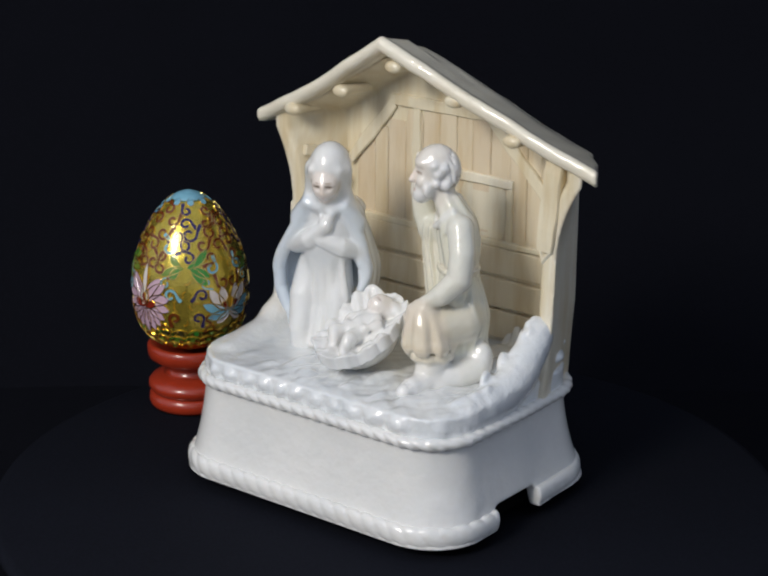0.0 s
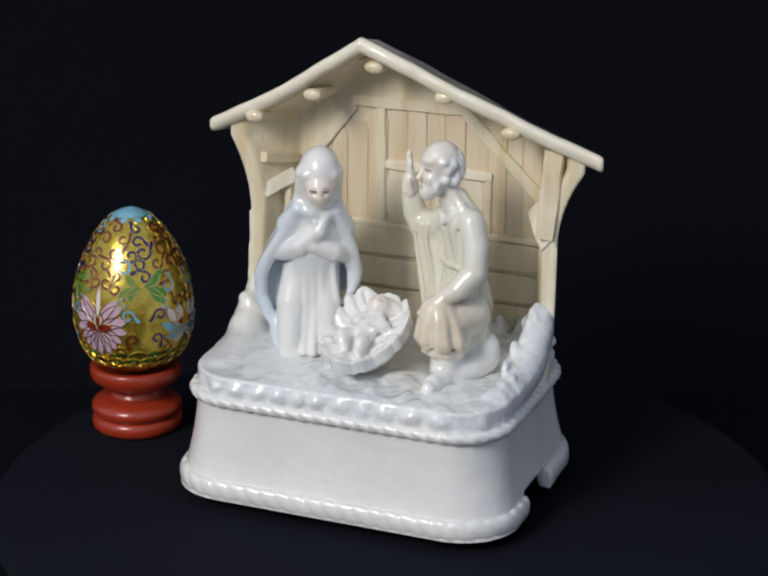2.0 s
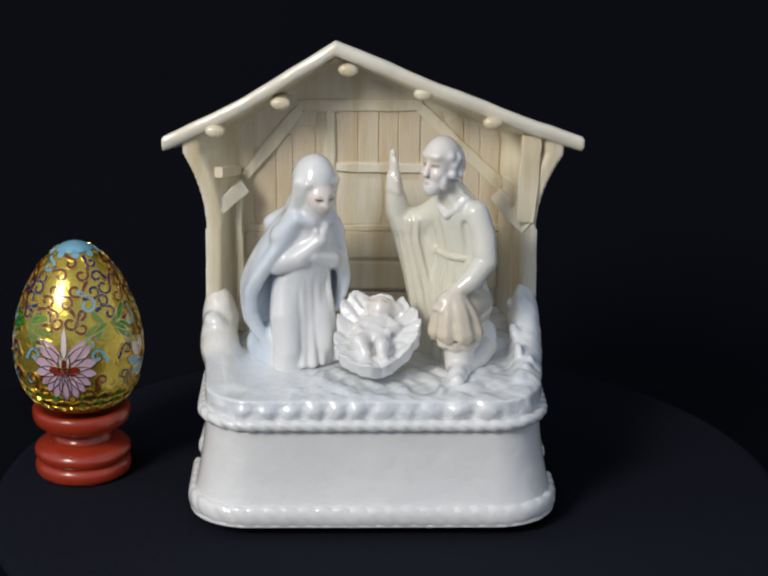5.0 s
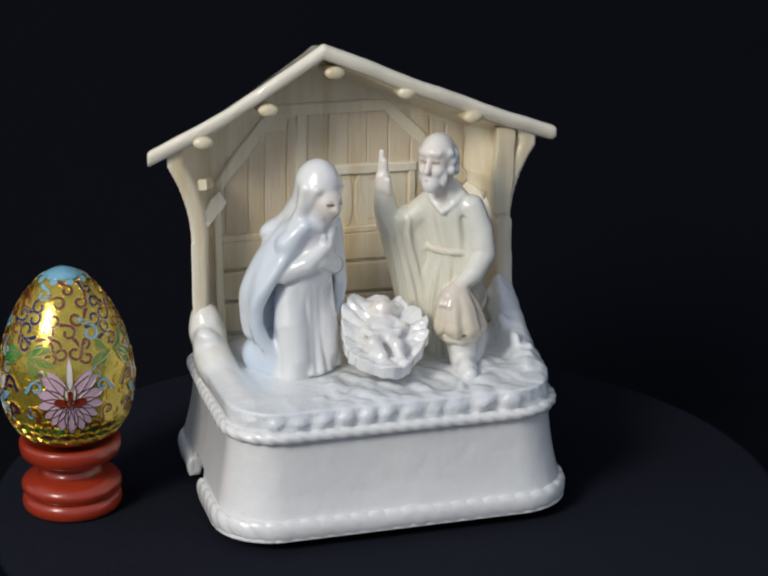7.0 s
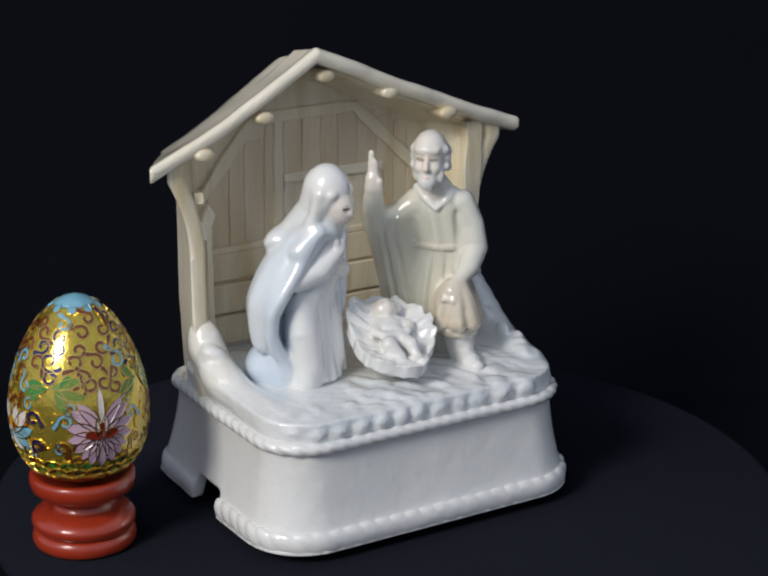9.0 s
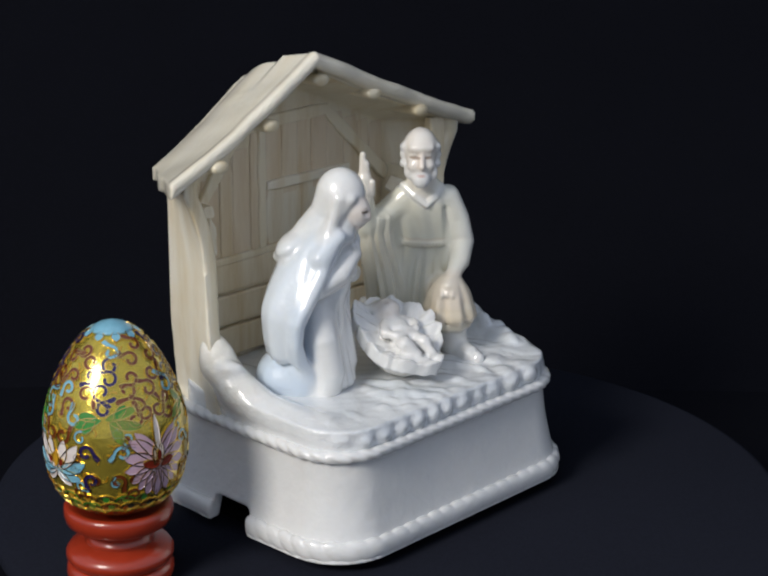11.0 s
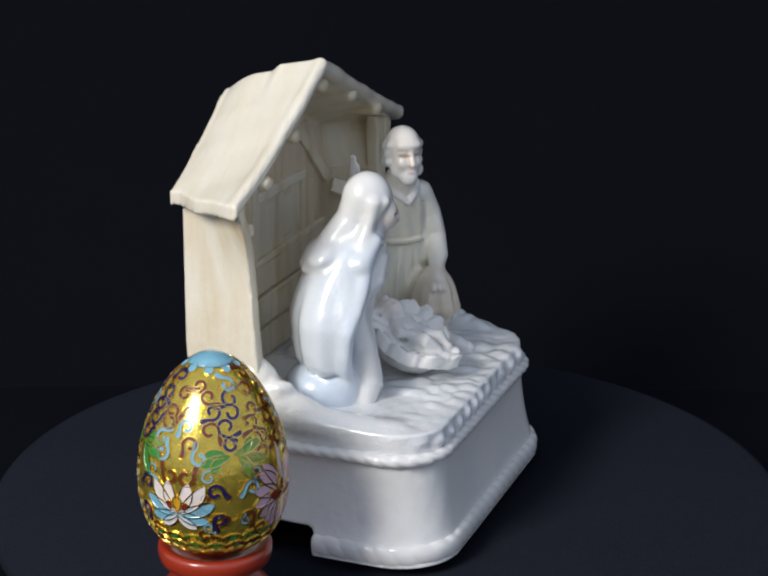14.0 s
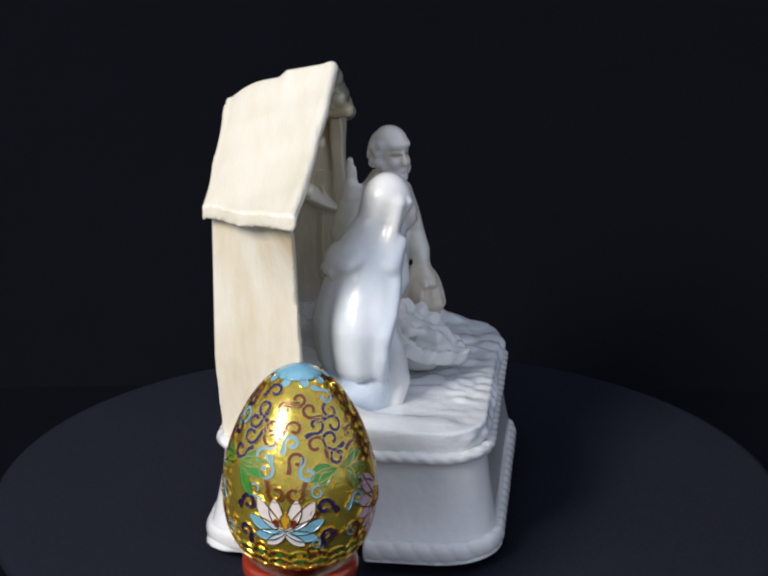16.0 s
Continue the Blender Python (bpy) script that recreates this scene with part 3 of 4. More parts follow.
    # full sleeves, arms crossed, one hand laid on the breast
    chain(k, at, ((-9.5, 3.0, 99, 3.6), (-12.6, 2.6, 88.6, 4.0), (-6.0, 9.0, 92.5, 3.9), (1.2, 12.0, 99.0, 2.7)), 1.0, WHITE, 1.0)
    chain(k, at, ((9.5, 3.4, 98, 3.4), (11.8, 3.0, 87.6, 3.9), (6.6, 8.8, 90.0, 3.8), (-1.0, 11.4, 93.0, 2.6)), 1.0, WHITE, 1.0)
    chain(k, at, ((1.0, 12.0, 98.8, 2.4), (3.4, 12.0, 103.8, 1.6)), 0.8, WHITE, 0.8)
    chain(k, at, ((0.2, 12.0, 98.4, 1.8), (-0.4, 12.4, 102.6, 1.0)), 0.6, WHITE, 0.8)
    k.paint(np.maximum(np.abs(k.z - 72) - 10, 0) + np.abs(ahead + 1) - 2.5, mixed(BLUE, BLUE_DEEP, 0.45), 6.0)
    # mantle drawn over the shoulders
    chain(k, at, ((-11.5, 3.5, 100, 3.6), (-6.5, 8.6, 107.0, 3.0), (-1.5, 11.0, 106.0, 1.8)), 2.0, BLUE, 1.6)
    chain(k, at, ((11.5, 4.0, 99, 3.4), (7.5, 8.6, 106.0, 2.8), (3.0, 11.0, 105.4, 1.6)), 2.0, BLUE, 1.6)
    # neck and head
    k.add(k.rod(at(0.5, 5.5, 104), at(1, 9.5, 113), 5.8, 5.2), 2.0, WHITE, 1.6)
    k.add(k.ell(at(1.6, 7.4, 121.6), (7.7, 8.4, 9.6), -18, 0, turned), 1.8, veil, 1.6)
    # veil: falls from the crown over the back to a short loose hem
    chain(k, at, ((1.4, 5.0, 121.5, 7.4), (0.9, 1.8, 113.5, 6.6), (0.2, -4.4, 105.5, 6.6)), 2.4, veil, 2.0)
    k.add(k.ell(at(-0.4, -9.6, 101.4), (12.0, 8.0, 5.4), -32, 0, turned), 2.0, mixed(veil, BLUE, 0.35), 2.0)
    chain(k, at, ((-10.5, -9.0, 97.4, 1.7), (-4.5, -15.6, 97.0, 1.9), (3.5, -15.8, 97.0, 1.9), (9.5, -10.0, 97.6, 1.7)), 1.4, mixed(veil, BLUE, 0.35), 1.2)
    for s, f, z in ((-5.5, -10.5, 97.5), (0.0, -13.5, 97.5), (5.0, -11.0, 97.5)):          # folds of the veil
        k.add(k.rod(at(s * 0.5, -2.5, 110), at(s, f - 2.2, z), 1.3, 1.7), 2.0, veil)
    chain(k, at, ((-5.4, 8.6, 121, 2.4), (-6.2, 6.6, 113, 2.2), (-7.4, 4.0, 106, 2.6)), 2.6, veil, 1.6)
    chain(k, at, ((8.0, 8.6, 121, 2.4), (7.8, 6.6, 113, 2.2), (8.0, 4.2, 106, 2.6)), 2.6, veil, 1.6)
    # face: bent down, framed by the veil
    f = Vector(at(0.02, 0.90, -0.44)) - Vector((origin[0], origin[1], 0))
    e = Vector(at(1, 0, 0)) - Vector((origin[0], origin[1], 0))
    up = e.cross(f).normalized() * -1
    if up.z < 0:
        up = -up
    h = Vector(at(1.2, 8.9, 118.4))
    k.cut(k.ell(tuple(h + f * 9.2 - up * 1.6), (5.0, 4.6, 6.6), -26, 0, turned), 0.8)
    k.add(k.ell(tuple(h + f * 3.8 - up * 0.2), (5.4, 5.4, 7.2), -26, 0, turned), 0.5, SKIN, 0.8)
    k.add(k.ell(tuple(h + f * 4.6 - up * 4.6), (3.4, 3.4, 3.2), -26, 0, turned), 1.6, SKIN, 0.8)
    k.add(k.rod(tuple(h + f * 8.6 + up * 1.6), tuple(h + f * 9.9 - up * 1.0), 0.7, 1.0), 0.9, SKIN)
    k.add(k.ell(tuple(h + f * 7.9 - up * 5.6), (1.5, 1.3, 1.2)), 1.2, SKIN)
    for q in (-1, 1):
        k.cut(k.ell(tuple(h + f * 9.6 + e * (2.4 * q) + up * 1.1), (1.4, 1.3, 1.0)), 1.0)
        k.paint(k.ell(tuple(h + f * 8.0 + e * (2.4 * q) + up * 1.0), (1.5, 2.0, 0.62)), (0.20, 0.14, 0.10), 0.6)
        k.paint(k.ell(tuple(h + f * 8.2 + e * (2.5 * q) + up * 2.9), (1.6, 2.0, 0.32)), (0.46, 0.36, 0.28), 0.6)
    k.paint(k.ell(tuple(h + f * 8.6 - up * 3.4), (1.2, 1.8, 0.55)), (0.66, 0.34, 0.29), 0.6)
    for q in (-1, 1):                                   # veil beside the cheeks
        k.add(k.rod(tuple(h + f * 2.4 + e * (5.4 * q) + up * 4.2), tuple(h + f * 0.8 + e * (5.6 * q) - up * 4.5), 1.3, 1.3), 2.2, veil, 0.8)
    return clay_part("kneeling_figure", k, GLAZE, root, "kneeling porcelain figure in a pale blue mantle and white veil")


def build_man(root):
    """Bearded figure down on one knee in a belted robe: one hand raised, the other on the forward knee."""
    k = Clay((-8, -34, 43), (56, 36, 141), 0.5)
    origin, turned = (25.0, 9.5), -49
    at, rows = local_axes(origin, turned)
    fold = mixed(OLIVE, TAN, 0.35)
    pale = mixed(OLIVE, WHITE, 0.45)
    robe = k.column(rows([(45, 0, -0.5, 11.5, 9.6), (58, 0, -0.8, 11.6, 9.8), (70, 0.6, -1.2, 11.6, 9.6), (80, 1.6, -0.8, 11.0, 8.6), (87, 2.6, 0, 10.4, 7.4), (91, 3.0, 0.2, 10.2, 7.0),
                          (97, 3.0, 0.2, 11.0, 7.6), (105, 2.6, 0.8, 11.6, 7.8), (110, 2.4, 1.6, 10.4, 6.8), (114, 2.0, 3.0, 7.0, 5.4), (118, 1.6, 4.6, 4.4, 4.4)]), turned)
    a = np.arctan2(k.v, k.u)
    low = np.clip((88 - k.z) / 10, 0, 1)
    k.add(robe + low * (0.6 * np.sin(a * 12 + 0.5) + 0.4 * np.sin(a * 19 + k.z * 0.07)) + (1 - low) * 0.35 * np.sin(a * 7 + k.z * 0.16), 0.01, OLIVE)
    # cord belt with gathers under it
    belt = k.column(rows([(89.3, 3.0, 0.4, 11.0, 8.0), (91.3, 3.0, 0.4, 11.1, 8.1)]), turned)
    k.add(belt + 0.2 * np.sin(a * 46 + k.z * 2), 0.4, fold, 0.8)
    k.paint(np.abs(k.z - 92.0) - 0.3, mixed(OLIVE, TAN, 0.6), 1.2)
    # raised arm, its wide sleeve falling to the ground as a cloak
    cloak = k.column(rows([(45, -9.5, 1.0, 7.6, 8.4), (60, -10.8, 2.0, 7.4, 7.6), (74, -12.6, 4.2, 7.4, 6.6), (86, -14.6, 6.2, 7.0, 5.6), (95, -16.2, 7.4, 6.6, 5.0), (101, -15.6, 7.4, 5.4, 4.4)]), turned)
    c = np.arctan2(k.v, k.u)
    k.add(cloak + 0.55 * np.sin(c * 9 + 0.03 * k.z) + 0.3 * np.sin(c * 15), 2.0, mixed(OLIVE, TAN, 0.22), 2.0)
    chain(k, at, ((-5.5, 2.0, 107, 5.2), (-12.0, 5.0, 101.5, 5.0), (-18.2, 9.0, 99.5, 4.8)), 2.2, OLIVE)
    chain(k, at, ((-20.0, 9.6, 99.0, 4.8), (-20.4, 11.6, 104.5, 4.6), (-20.2, 12.8, 109.5, 4.0)), 1.6, OLIVE)
    chain(k, at, ((-21.6, 9.0, 98, 3.6), (-19.2, 8.6, 90, 3.4), (-17.0, 7.6, 80, 2.6)), 2.0, mixed(OLIVE, TAN, 0.22))
    chain(k, at, ((-20.0, 13.0, 109, 2.9), (-20.0, 13.8, 113.5, 3.5), (-20.1, 14.0, 117.5, 2.9)), 0.8, SKIN_PALE, 1.0)
    chain(k, at, ((-20.6, 14.2, 117, 1.7), (-20.6, 14.1, 127.4, 1.2)), 0.9, SKIN_PALE, 1.0)
    chain(k, at, ((-18.8, 14.0, 116, 1.6), (-19.3, 14.2, 124.0, 1.2)), 0.9, SKIN_PALE, 1.0)
    chain(k, at, ((-17.2, 14.6, 112.5, 1.5), (-16.8, 15.4, 117.0, 1.1)), 0.7, SKIN_PALE, 1.0)
    # left arm down to the knee
    chain(k, at, ((11.6, 0.8, 107.6, 5.0), (15.6, 0.4, 99, 4.8), (17.6, 1.4, 90, 4.8), (16.8, 7.5, 84.0, 4.2), (14.6, 12.5, 80.2, 3.0)), 1.3, pale, 1.2)
    k.cut(k.rod(at(11.0, 6.0, 104), at(12.4, 5.6, 90), 0.9, 1.0), 1.6)
    chain(k, at, ((14.0, 13.6, 79.4, 2.9), (12.6, 18.0, 76.8, 2.5)), 1.0, SKIN_PALE, 1.0)
    for s, z in ((-1.6, 0.2), (0.0, 0.5), (1.6, 0.2)):
        chain(k, at, ((12.8 + s, 17.6, 76.8 + z, 1.1), (12.2 + s * 1.2, 20.8, 73.6 + z, 0.8)), 0.6, SKIN_PALE, 0.8)
    # robe drawn over thigh and hip, its tan end hanging from the knee
    chain(k, at, ((3.0, -3.4, 71, 7.4), (9.0, 0.0, 70.5, 8.4), (12.5, 8.0, 70, 8.0)), 3.0, fold)
    skirt = k.column(rows([(61.8, 13.6, 12.0, 9.2, 9.2), (63.2, 13.6, 12.2, 10.0, 9.9), (68, 13.4, 12.6, 9.4, 9.2), (74, 13.2, 13.2, 7.8, 7.4), (78, 13.2, 13.8, 5.4, 5.2), (80, 13.4, 13.4, 3.6, 3.6)]), turned)
    g = np.arctan2(k.v, k.u)
    k.add(skirt + np.clip((79 - k.z) / 12, 0, 1) * (0.7 * np.sin(g * 7 + 1.0) + 0.3 * np.sin(g * 13)), 1.6, TAN, 2.4)
    for s0, f0, s1, f1 in ((10, 2, 17, 17), (6, -2, 16, 12), (2, -6, 12, 3)):          # swags round the hip
        k.add(k.rod(at(s0 + 3, f0, 66.5), at(s1 + 2.5, f1, 67.5), 1.2, 1.6), 2.2, fold)
    hem = k.column(rows([(57.6, 13.4, 10.6, 7.0, 7.6), (59.2, 13.6, 11.2, 8.2, 8.8), (61.6, 13.4, 11.4, 8.0, 8.4)]), turned)
    k.add(hem + 0.3 * np.sin(np.arctan2(k.v, k.u) * 8), 1.0, fold, 1.2)
    # forward leg and bare foot
    chain(k, at, ((13.6, 10.5, 58, 6.2), (15.6, 12.6, 51.5, 5.2), (17.6, 14.0, 49.5, 4.4)), 1.2, WHITE, 1.4)
    chain(k, at, ((17.0, 13.6, 49.6, 4.4), (21.4, 18.8, 49.2, 3.9), (24.2, 21.6, 48.8, 2.9)), 1.4, WHITE)
    for i in range(4):
        k.cut(k.rod(at(22.6 + 0.9 * i, 24.6 - 1.3 * i, 50.6), at(21.8 + 0.9 * i, 22.2 - 1.3 * i, 52.2), 0.22), 0.5)
    # shin and foot lying behind
    chain(k, at, ((15.0, 9.0, 49.5, 5.4), (12.6, 1.0, 50.5, 5.8), (10.2, -6.0, 52.5, 5.6)), 1.6, WHITE, 1.6)
    k.add(k.ell(at(9.0, -8.2, 55.6), (4.6, 4.6, 7.2), 0, 0, turned), 1.2, WHITE, 1.4)
    k.add(k.ell(at(4.0, -9.0, 54.0), (5.0, 4.0, 7.0), 0, 0, turned), 1.4, WHITE, 1.4)
    k.add(k.rod(at(12.6, 0.0, 100), at(12.6, 2.0, 82), 3.0, 4.0), 1.6, OLIVE)
    k.add(k.rod(at(-9.0, 3.0, 98), at(-8.0, 2.0, 50), 3.6, 5.0), 1.8, OLIVE)
    # neck and head: high forehead, curled hair round the sides and back, short beard
    turn_head = turned + 4
    foot, _ = local_axes(at(1.2, 9.0, 0)[:2], turn_head)

    def hat(s, f, z):
        return foot(s, f, z + 1.0)

    k.add(k.rod(at(1.8, 4.0, 112), at(1.4, 7.4, 121), 4.8, 4.4), 1.6, SKIN_PALE, 1.2)
    k.add(k.ell(hat(0, 0, 128.2), (6.7, 7.8, 7.8), 0, 0, turn_head), 1.0, SKIN_PALE, 1.0)
    k.add(k.ell(hat(0, 2.8, 122.2), (5.3, 5.2, 7.0), 0, 0, turn_head), 1.6, SKIN_PALE, 1.0)
    k.add(k.ell(hat(0, -3.6, 126.0), (6.9, 5.6, 7.4), 0, 0, turn_head), 1.2, WHITE, 1.0)
    k.add(k.ell(hat(0, 6.2, 129.6), (4.4, 1.5, 1.0), 0, 0, turn_head), 2.0, SKIN_PALE)        # brow
    for q in (-1, 1):
        k.add(k.ell(hat(2.9 * q, 5.6, 122.6), (2.1, 2.0, 2.0)), 1.4, SKIN_PALE)               # cheek
        k.cut(k.ell(hat(2.5 * q, 8.7, 126.0), (1.4, 1.2, 0.9)), 1.2)
        for f, z, r in ((1.6, 129.0, 1.9), (0.2, 125.8, 2.3), (0.8, 122.4, 2.1), (-2.6, 121.6, 2.2), (-2.0, 128.0, 2.2), (-4.6, 124.0, 2.4)):
            k.add(k.ell(hat(5.9 * q * (1 if f > -4 else 0.8), f, z), (r * 0.85, r * 0.95, r * 0.9)), 1.3, WHITE, 0.9)
        k.add(k.ell(hat(4.2 * q, 3.6, 119.6), (1.7, 2.6, 3.0)), 1.2, WHITE, 1.0)              # beard at the jaw
    k.add(k.rod(hat(0, 7.2, 127.0), hat(0, 9.2, 122.8), 0.9, 1.3), 0.9, SKIN, 1.0)
    k.add(k.ell(hat(0, 5.6, 117.4), (3.6, 3.2, 3.2), 0, 0, turn_head), 1.4, WHITE, 1.0)
    k.add(k.ell(hat(0, 5.6, 116.0), (2.4, 2.4, 1.8)), 1.6, WHITE, 1.0)
    for i in range(9):                                                                        # combed locks over nape and crown
        s = -6.4 + 1.6 * i
        k.cut(k.rod(hat(s, -1.5 - 0.5 * math.sqrt(max(0.0, 49 - s * s)), 133.0), hat(s * 1.05, -3.8 - 0.8 * math.sqrt(max(0.0, 45 - s * s)), 121.5), 0.3), 0.9)
    for q in (-1, 1):
        k.paint(k.ell(hat(2.5 * q, 7.0, 125.9), (1.5, 2.4, 0.6)), (0.42, 0.33, 0.26), 0.8)
        k.paint(k.ell(hat(2.6 * q, 6.8, 128.2), (1.8, 2.4, 0.35)), (0.60, 0.52, 0.44), 0.8)
    k.paint(k.ell(hat(0, 8.4, 119.3), (1.4, 2.0, 0.45)), (0.62, 0.40, 0.34), 0.6)
    # white collar coming to a point
    chain(k, at, ((-5.5, 4.5, 113.2, 1.3), (-1.0, 8.2, 109.6, 1.2), (3.8, 9.2, 106.4, 1.2), (7.4, 7.2, 109.6, 1.2), (9.0, 3.4, 113.0, 1.3)), 0.8, WHITE, 1.0)
    return clay_part("half_kneeling_figure", k, GLAZE, root, "bearded porcelain figure on one knee with a hand raised")


SKIN_PALE = (0.82, 0.77, 0.70)


def build_manger(root):
    """A shallow manger tipped towards the front, spread with a scalloped cloth on which the infant lies."""
    k = Clay((-34, -40, 43), (22, 24, 86), 0.5)
    tilt, yaw = 24, 10
    m = Euler((radians(tilt), 0, radians(-yaw))).to_matrix()
    c = Vector((-5.6, -8.5, 60.0))

    def at(x, y, z):
        return tuple(c + m @ Vector((x, y, z)))

    a, b, n = ((k.x - c.x) * m[0][i] + (k.y - c.y) * m[1][i] + (k.z - c.z) * m[2][i] for i in range(3))
    wide, long = 15.8, 20.5
    rho, th = np.sqrt((a / wide) ** 2 + (b / long) ** 2), np.arctan2(b / long, a / wide)
    under = k.ell(at(0, 0, -2.6), (11.2, 14.5, 8.4), tilt, 0, -yaw)
    k.add(np.maximum(under, n - 2), 0.01, (0.80, 0.785, 0.74))
    uneven = 0.05 * np.sin(3 * th + 0.7) + 0.03 * np.sin(5 * th + 2.0)
    scallop = np.abs(np.sin(7 * th + 1.2 * np.sin(2 * th) + 0.5 * np.sin(5 * th)))
    top = 0.6 + 4.2 * np.clip(rho, 0, 1.2) ** 2 + (1.5 * scallop - 0.9) * np.clip(rho * 1.6 - 0.5, 0, 1) + 1.2 * np.sin(3 * th + 1)
    top = top + 0.35 * np.sin(a * 0.9 + 1.3 * np.sin(b * 0.5)) * np.sin(b * 0.8)
    thick = 1.3 + 0.5 * scallop
    k.add(np.maximum((np.abs(n - top + thick) - thick) * 0.8, (rho - 1.0 - 0.06 * (scallop - 0.5) - uneven + 0.07) * 13.0) - 1.1, 2.4, WHITE)
    # infant: head on a pillow, swaddled body, arms and legs
    k.add(k.ell(at(0.4, 13.0, 4.6), (8.4, 4.4, 3.0), tilt, 0, -yaw), 1.6, WHITE)
    k.add(k.ell(at(0.6, 10.4, 7.0), (4.5, 4.8, 4.3), tilt, 0, -yaw), 2.2, mixed(SKIN, WHITE, 0.45), 1.4)
    k.add(k.ell(at(0.6, 9.2, 10.6), (0.8, 0.8, 0.9)), 1.8, mixed(SKIN, WHITE, 0.45))
    for q in (-1, 1):
        k.paint(k.ell(at(0.6 + 1.7 * q, 10.2, 10.4), (0.9, 0.45, 1.4), tilt, 0, -yaw), (0.46, 0.36, 0.30), 0.6)
    k.add(k.ell(at(0.2, 1.5, 4.6), (4.8, 7.0, 3.7), tilt, 0, -yaw), 1.4, WHITE)
    for p, q, r in (((-3.6, 5.0, 5.6), (-7.0, 1.0, 5.4), 1.9), ((4.2, 5.0, 5.6), (7.6, 2.0, 5.6), 1.9), ((-7.0, 1.0, 5.4), (-5.0, -3.0, 6.6), 1.5), ((7.6, 2.0, 5.6), (5.4, -2.0, 7.0), 1.5)):
        k.add(k.rod(at(*p), at(*q), r, r * 0.85), 1.8, mixed(SKIN_PALE, WHITE, 0.7))
    k.add(k.rod(at(-2.2, -3.5, 5.0), at(-4.6, -9.0, 7.2), 2.9, 2.5), 2.2, WHITE)
    k.add(k.rod(at(-4.6, -9.0, 7.2), at(-1.5, -13.5, 5.6), 2.4, 1.8), 2.2, mixed(SKIN_PALE, WHITE, 0.7))
    k.add(k.rod(at(2.4, -3.5, 5.0), at(4.0, -9.5, 6.8), 2.9, 2.3), 2.2, WHITE)
    k.add(k.rod(at(4.0, -9.5, 6.8), at(5.0, -14.5, 5.4), 2.2, 1.7), 2.2, mixed(SKIN_PALE, WHITE, 0.7))
    for i in range(7):                                  # creases of the cloth
        g = 0.3 + i * 0.9
        k.cut(k.rod(at(9.5 * math.cos(g), 12.5 * math.sin(g), 4.6), at(15.0 * math.cos(g + 0.12), 19.5 * math.sin(g + 0.12), 7.2), 0.5), 1.6)
    k.d += 0.16 * np.sin(k.x * 0.9 + 1.5 * np.sin(k.y * 0.5)) * np.sin(k.y * 0.8 + k.z * 0.5)
    return clay_part("manger", k, GLAZE, root, "white manger spread with a scalloped cloth")


def build_music_box():
    root = tagged(new("porcelain_music_box"), "glazed white and cream porcelain nativity stable on a plinth", "music box")
    build_base(root)
    build_hay(root)
    walls = build_house(root)
    build_timbers(walls)
    build_woman(root)
    build_man(root)
    build_manger(root)
    return root


music_box = build_music_box()


# ---- the enamelled egg and its red stand
EGG_AT = (-122.0 * MM, 16.8 * MM)
EGG = [(0.5, 21.6), (6, 22.2), (12, 24.2), (17, 27.2), (20.6, 31), (23.0, 36), (24.4, 42), (24.8, 48), (24.6, 54), (23.7, 60), (22.0, 66), (19.7, 72), (16.6, 78), (12.8, 83.5), (8.2, 88), (4.0, 90.6), (0.5, 91.6)]


def egg_radius(z):
    """Half-width of the egg at a height, smooth through the turned profile."""
    z = min(max(z, EGG[0][1]), EGG[-1][1])
    for i, ((r0, z0), (r1, z1)) in enumerate(zip(EGG, EGG[1:])):
        if z0 <= z <= z1:
            ra, za = EGG[max(i - 1, 0)]
            rb, zb = EGG[min(i + 2, len(EGG) - 1)]
            m0, m1 = (r1 - ra) / (z1 - za), (rb - r0) / (zb - z0)
            h, s = z1 - z0, (z - z0) / (z1 - z0)
            if i < 2 or i > len(EGG) - 4:
                return r0 + (r1 - r0) * s
            return (2 * s ** 3 - 3 * s * s + 1) * r0 + (s ** 3 - 2 * s * s + s) * h * m0 + (3 * s * s - 2 * s ** 3) * r1 + (s ** 3 - s * s) * h * m1
    return 0.5


def on_egg(az, z, lift=0.0):
    """A point on the egg: azimuth in degrees from the front, height in millimetres."""
    slope = (egg_radius(z + 0.5) - egg_radius(z - 0.5))
    n = Vector((1, 0, -slope)).normalized()
    r, zz = egg_radius(z) + n.x * lift, z + n.z * lift
    return Vector((r * math.sin(radians(az)), -r * math.cos(radians(az)), zz)) * MM


def laid(az, z, u, v, lift=0.0):
    """A point u millimetres round and v up the shell from a place on the egg."""
    slope = egg_radius(z + 0.5) - egg_radius(z - 0.5)
    zz = z + v / math.sqrt(1 + slope * slope)
    return on_egg(az + math.degrees(u / max(egg_radius(zz), 3.0)), zz, lift)


def enamel(name, colour, vary=0.3):
    return plain(name, colour, 0.22, 0.0, 0.6, vary, 500.0, 0.2, 0.0002)


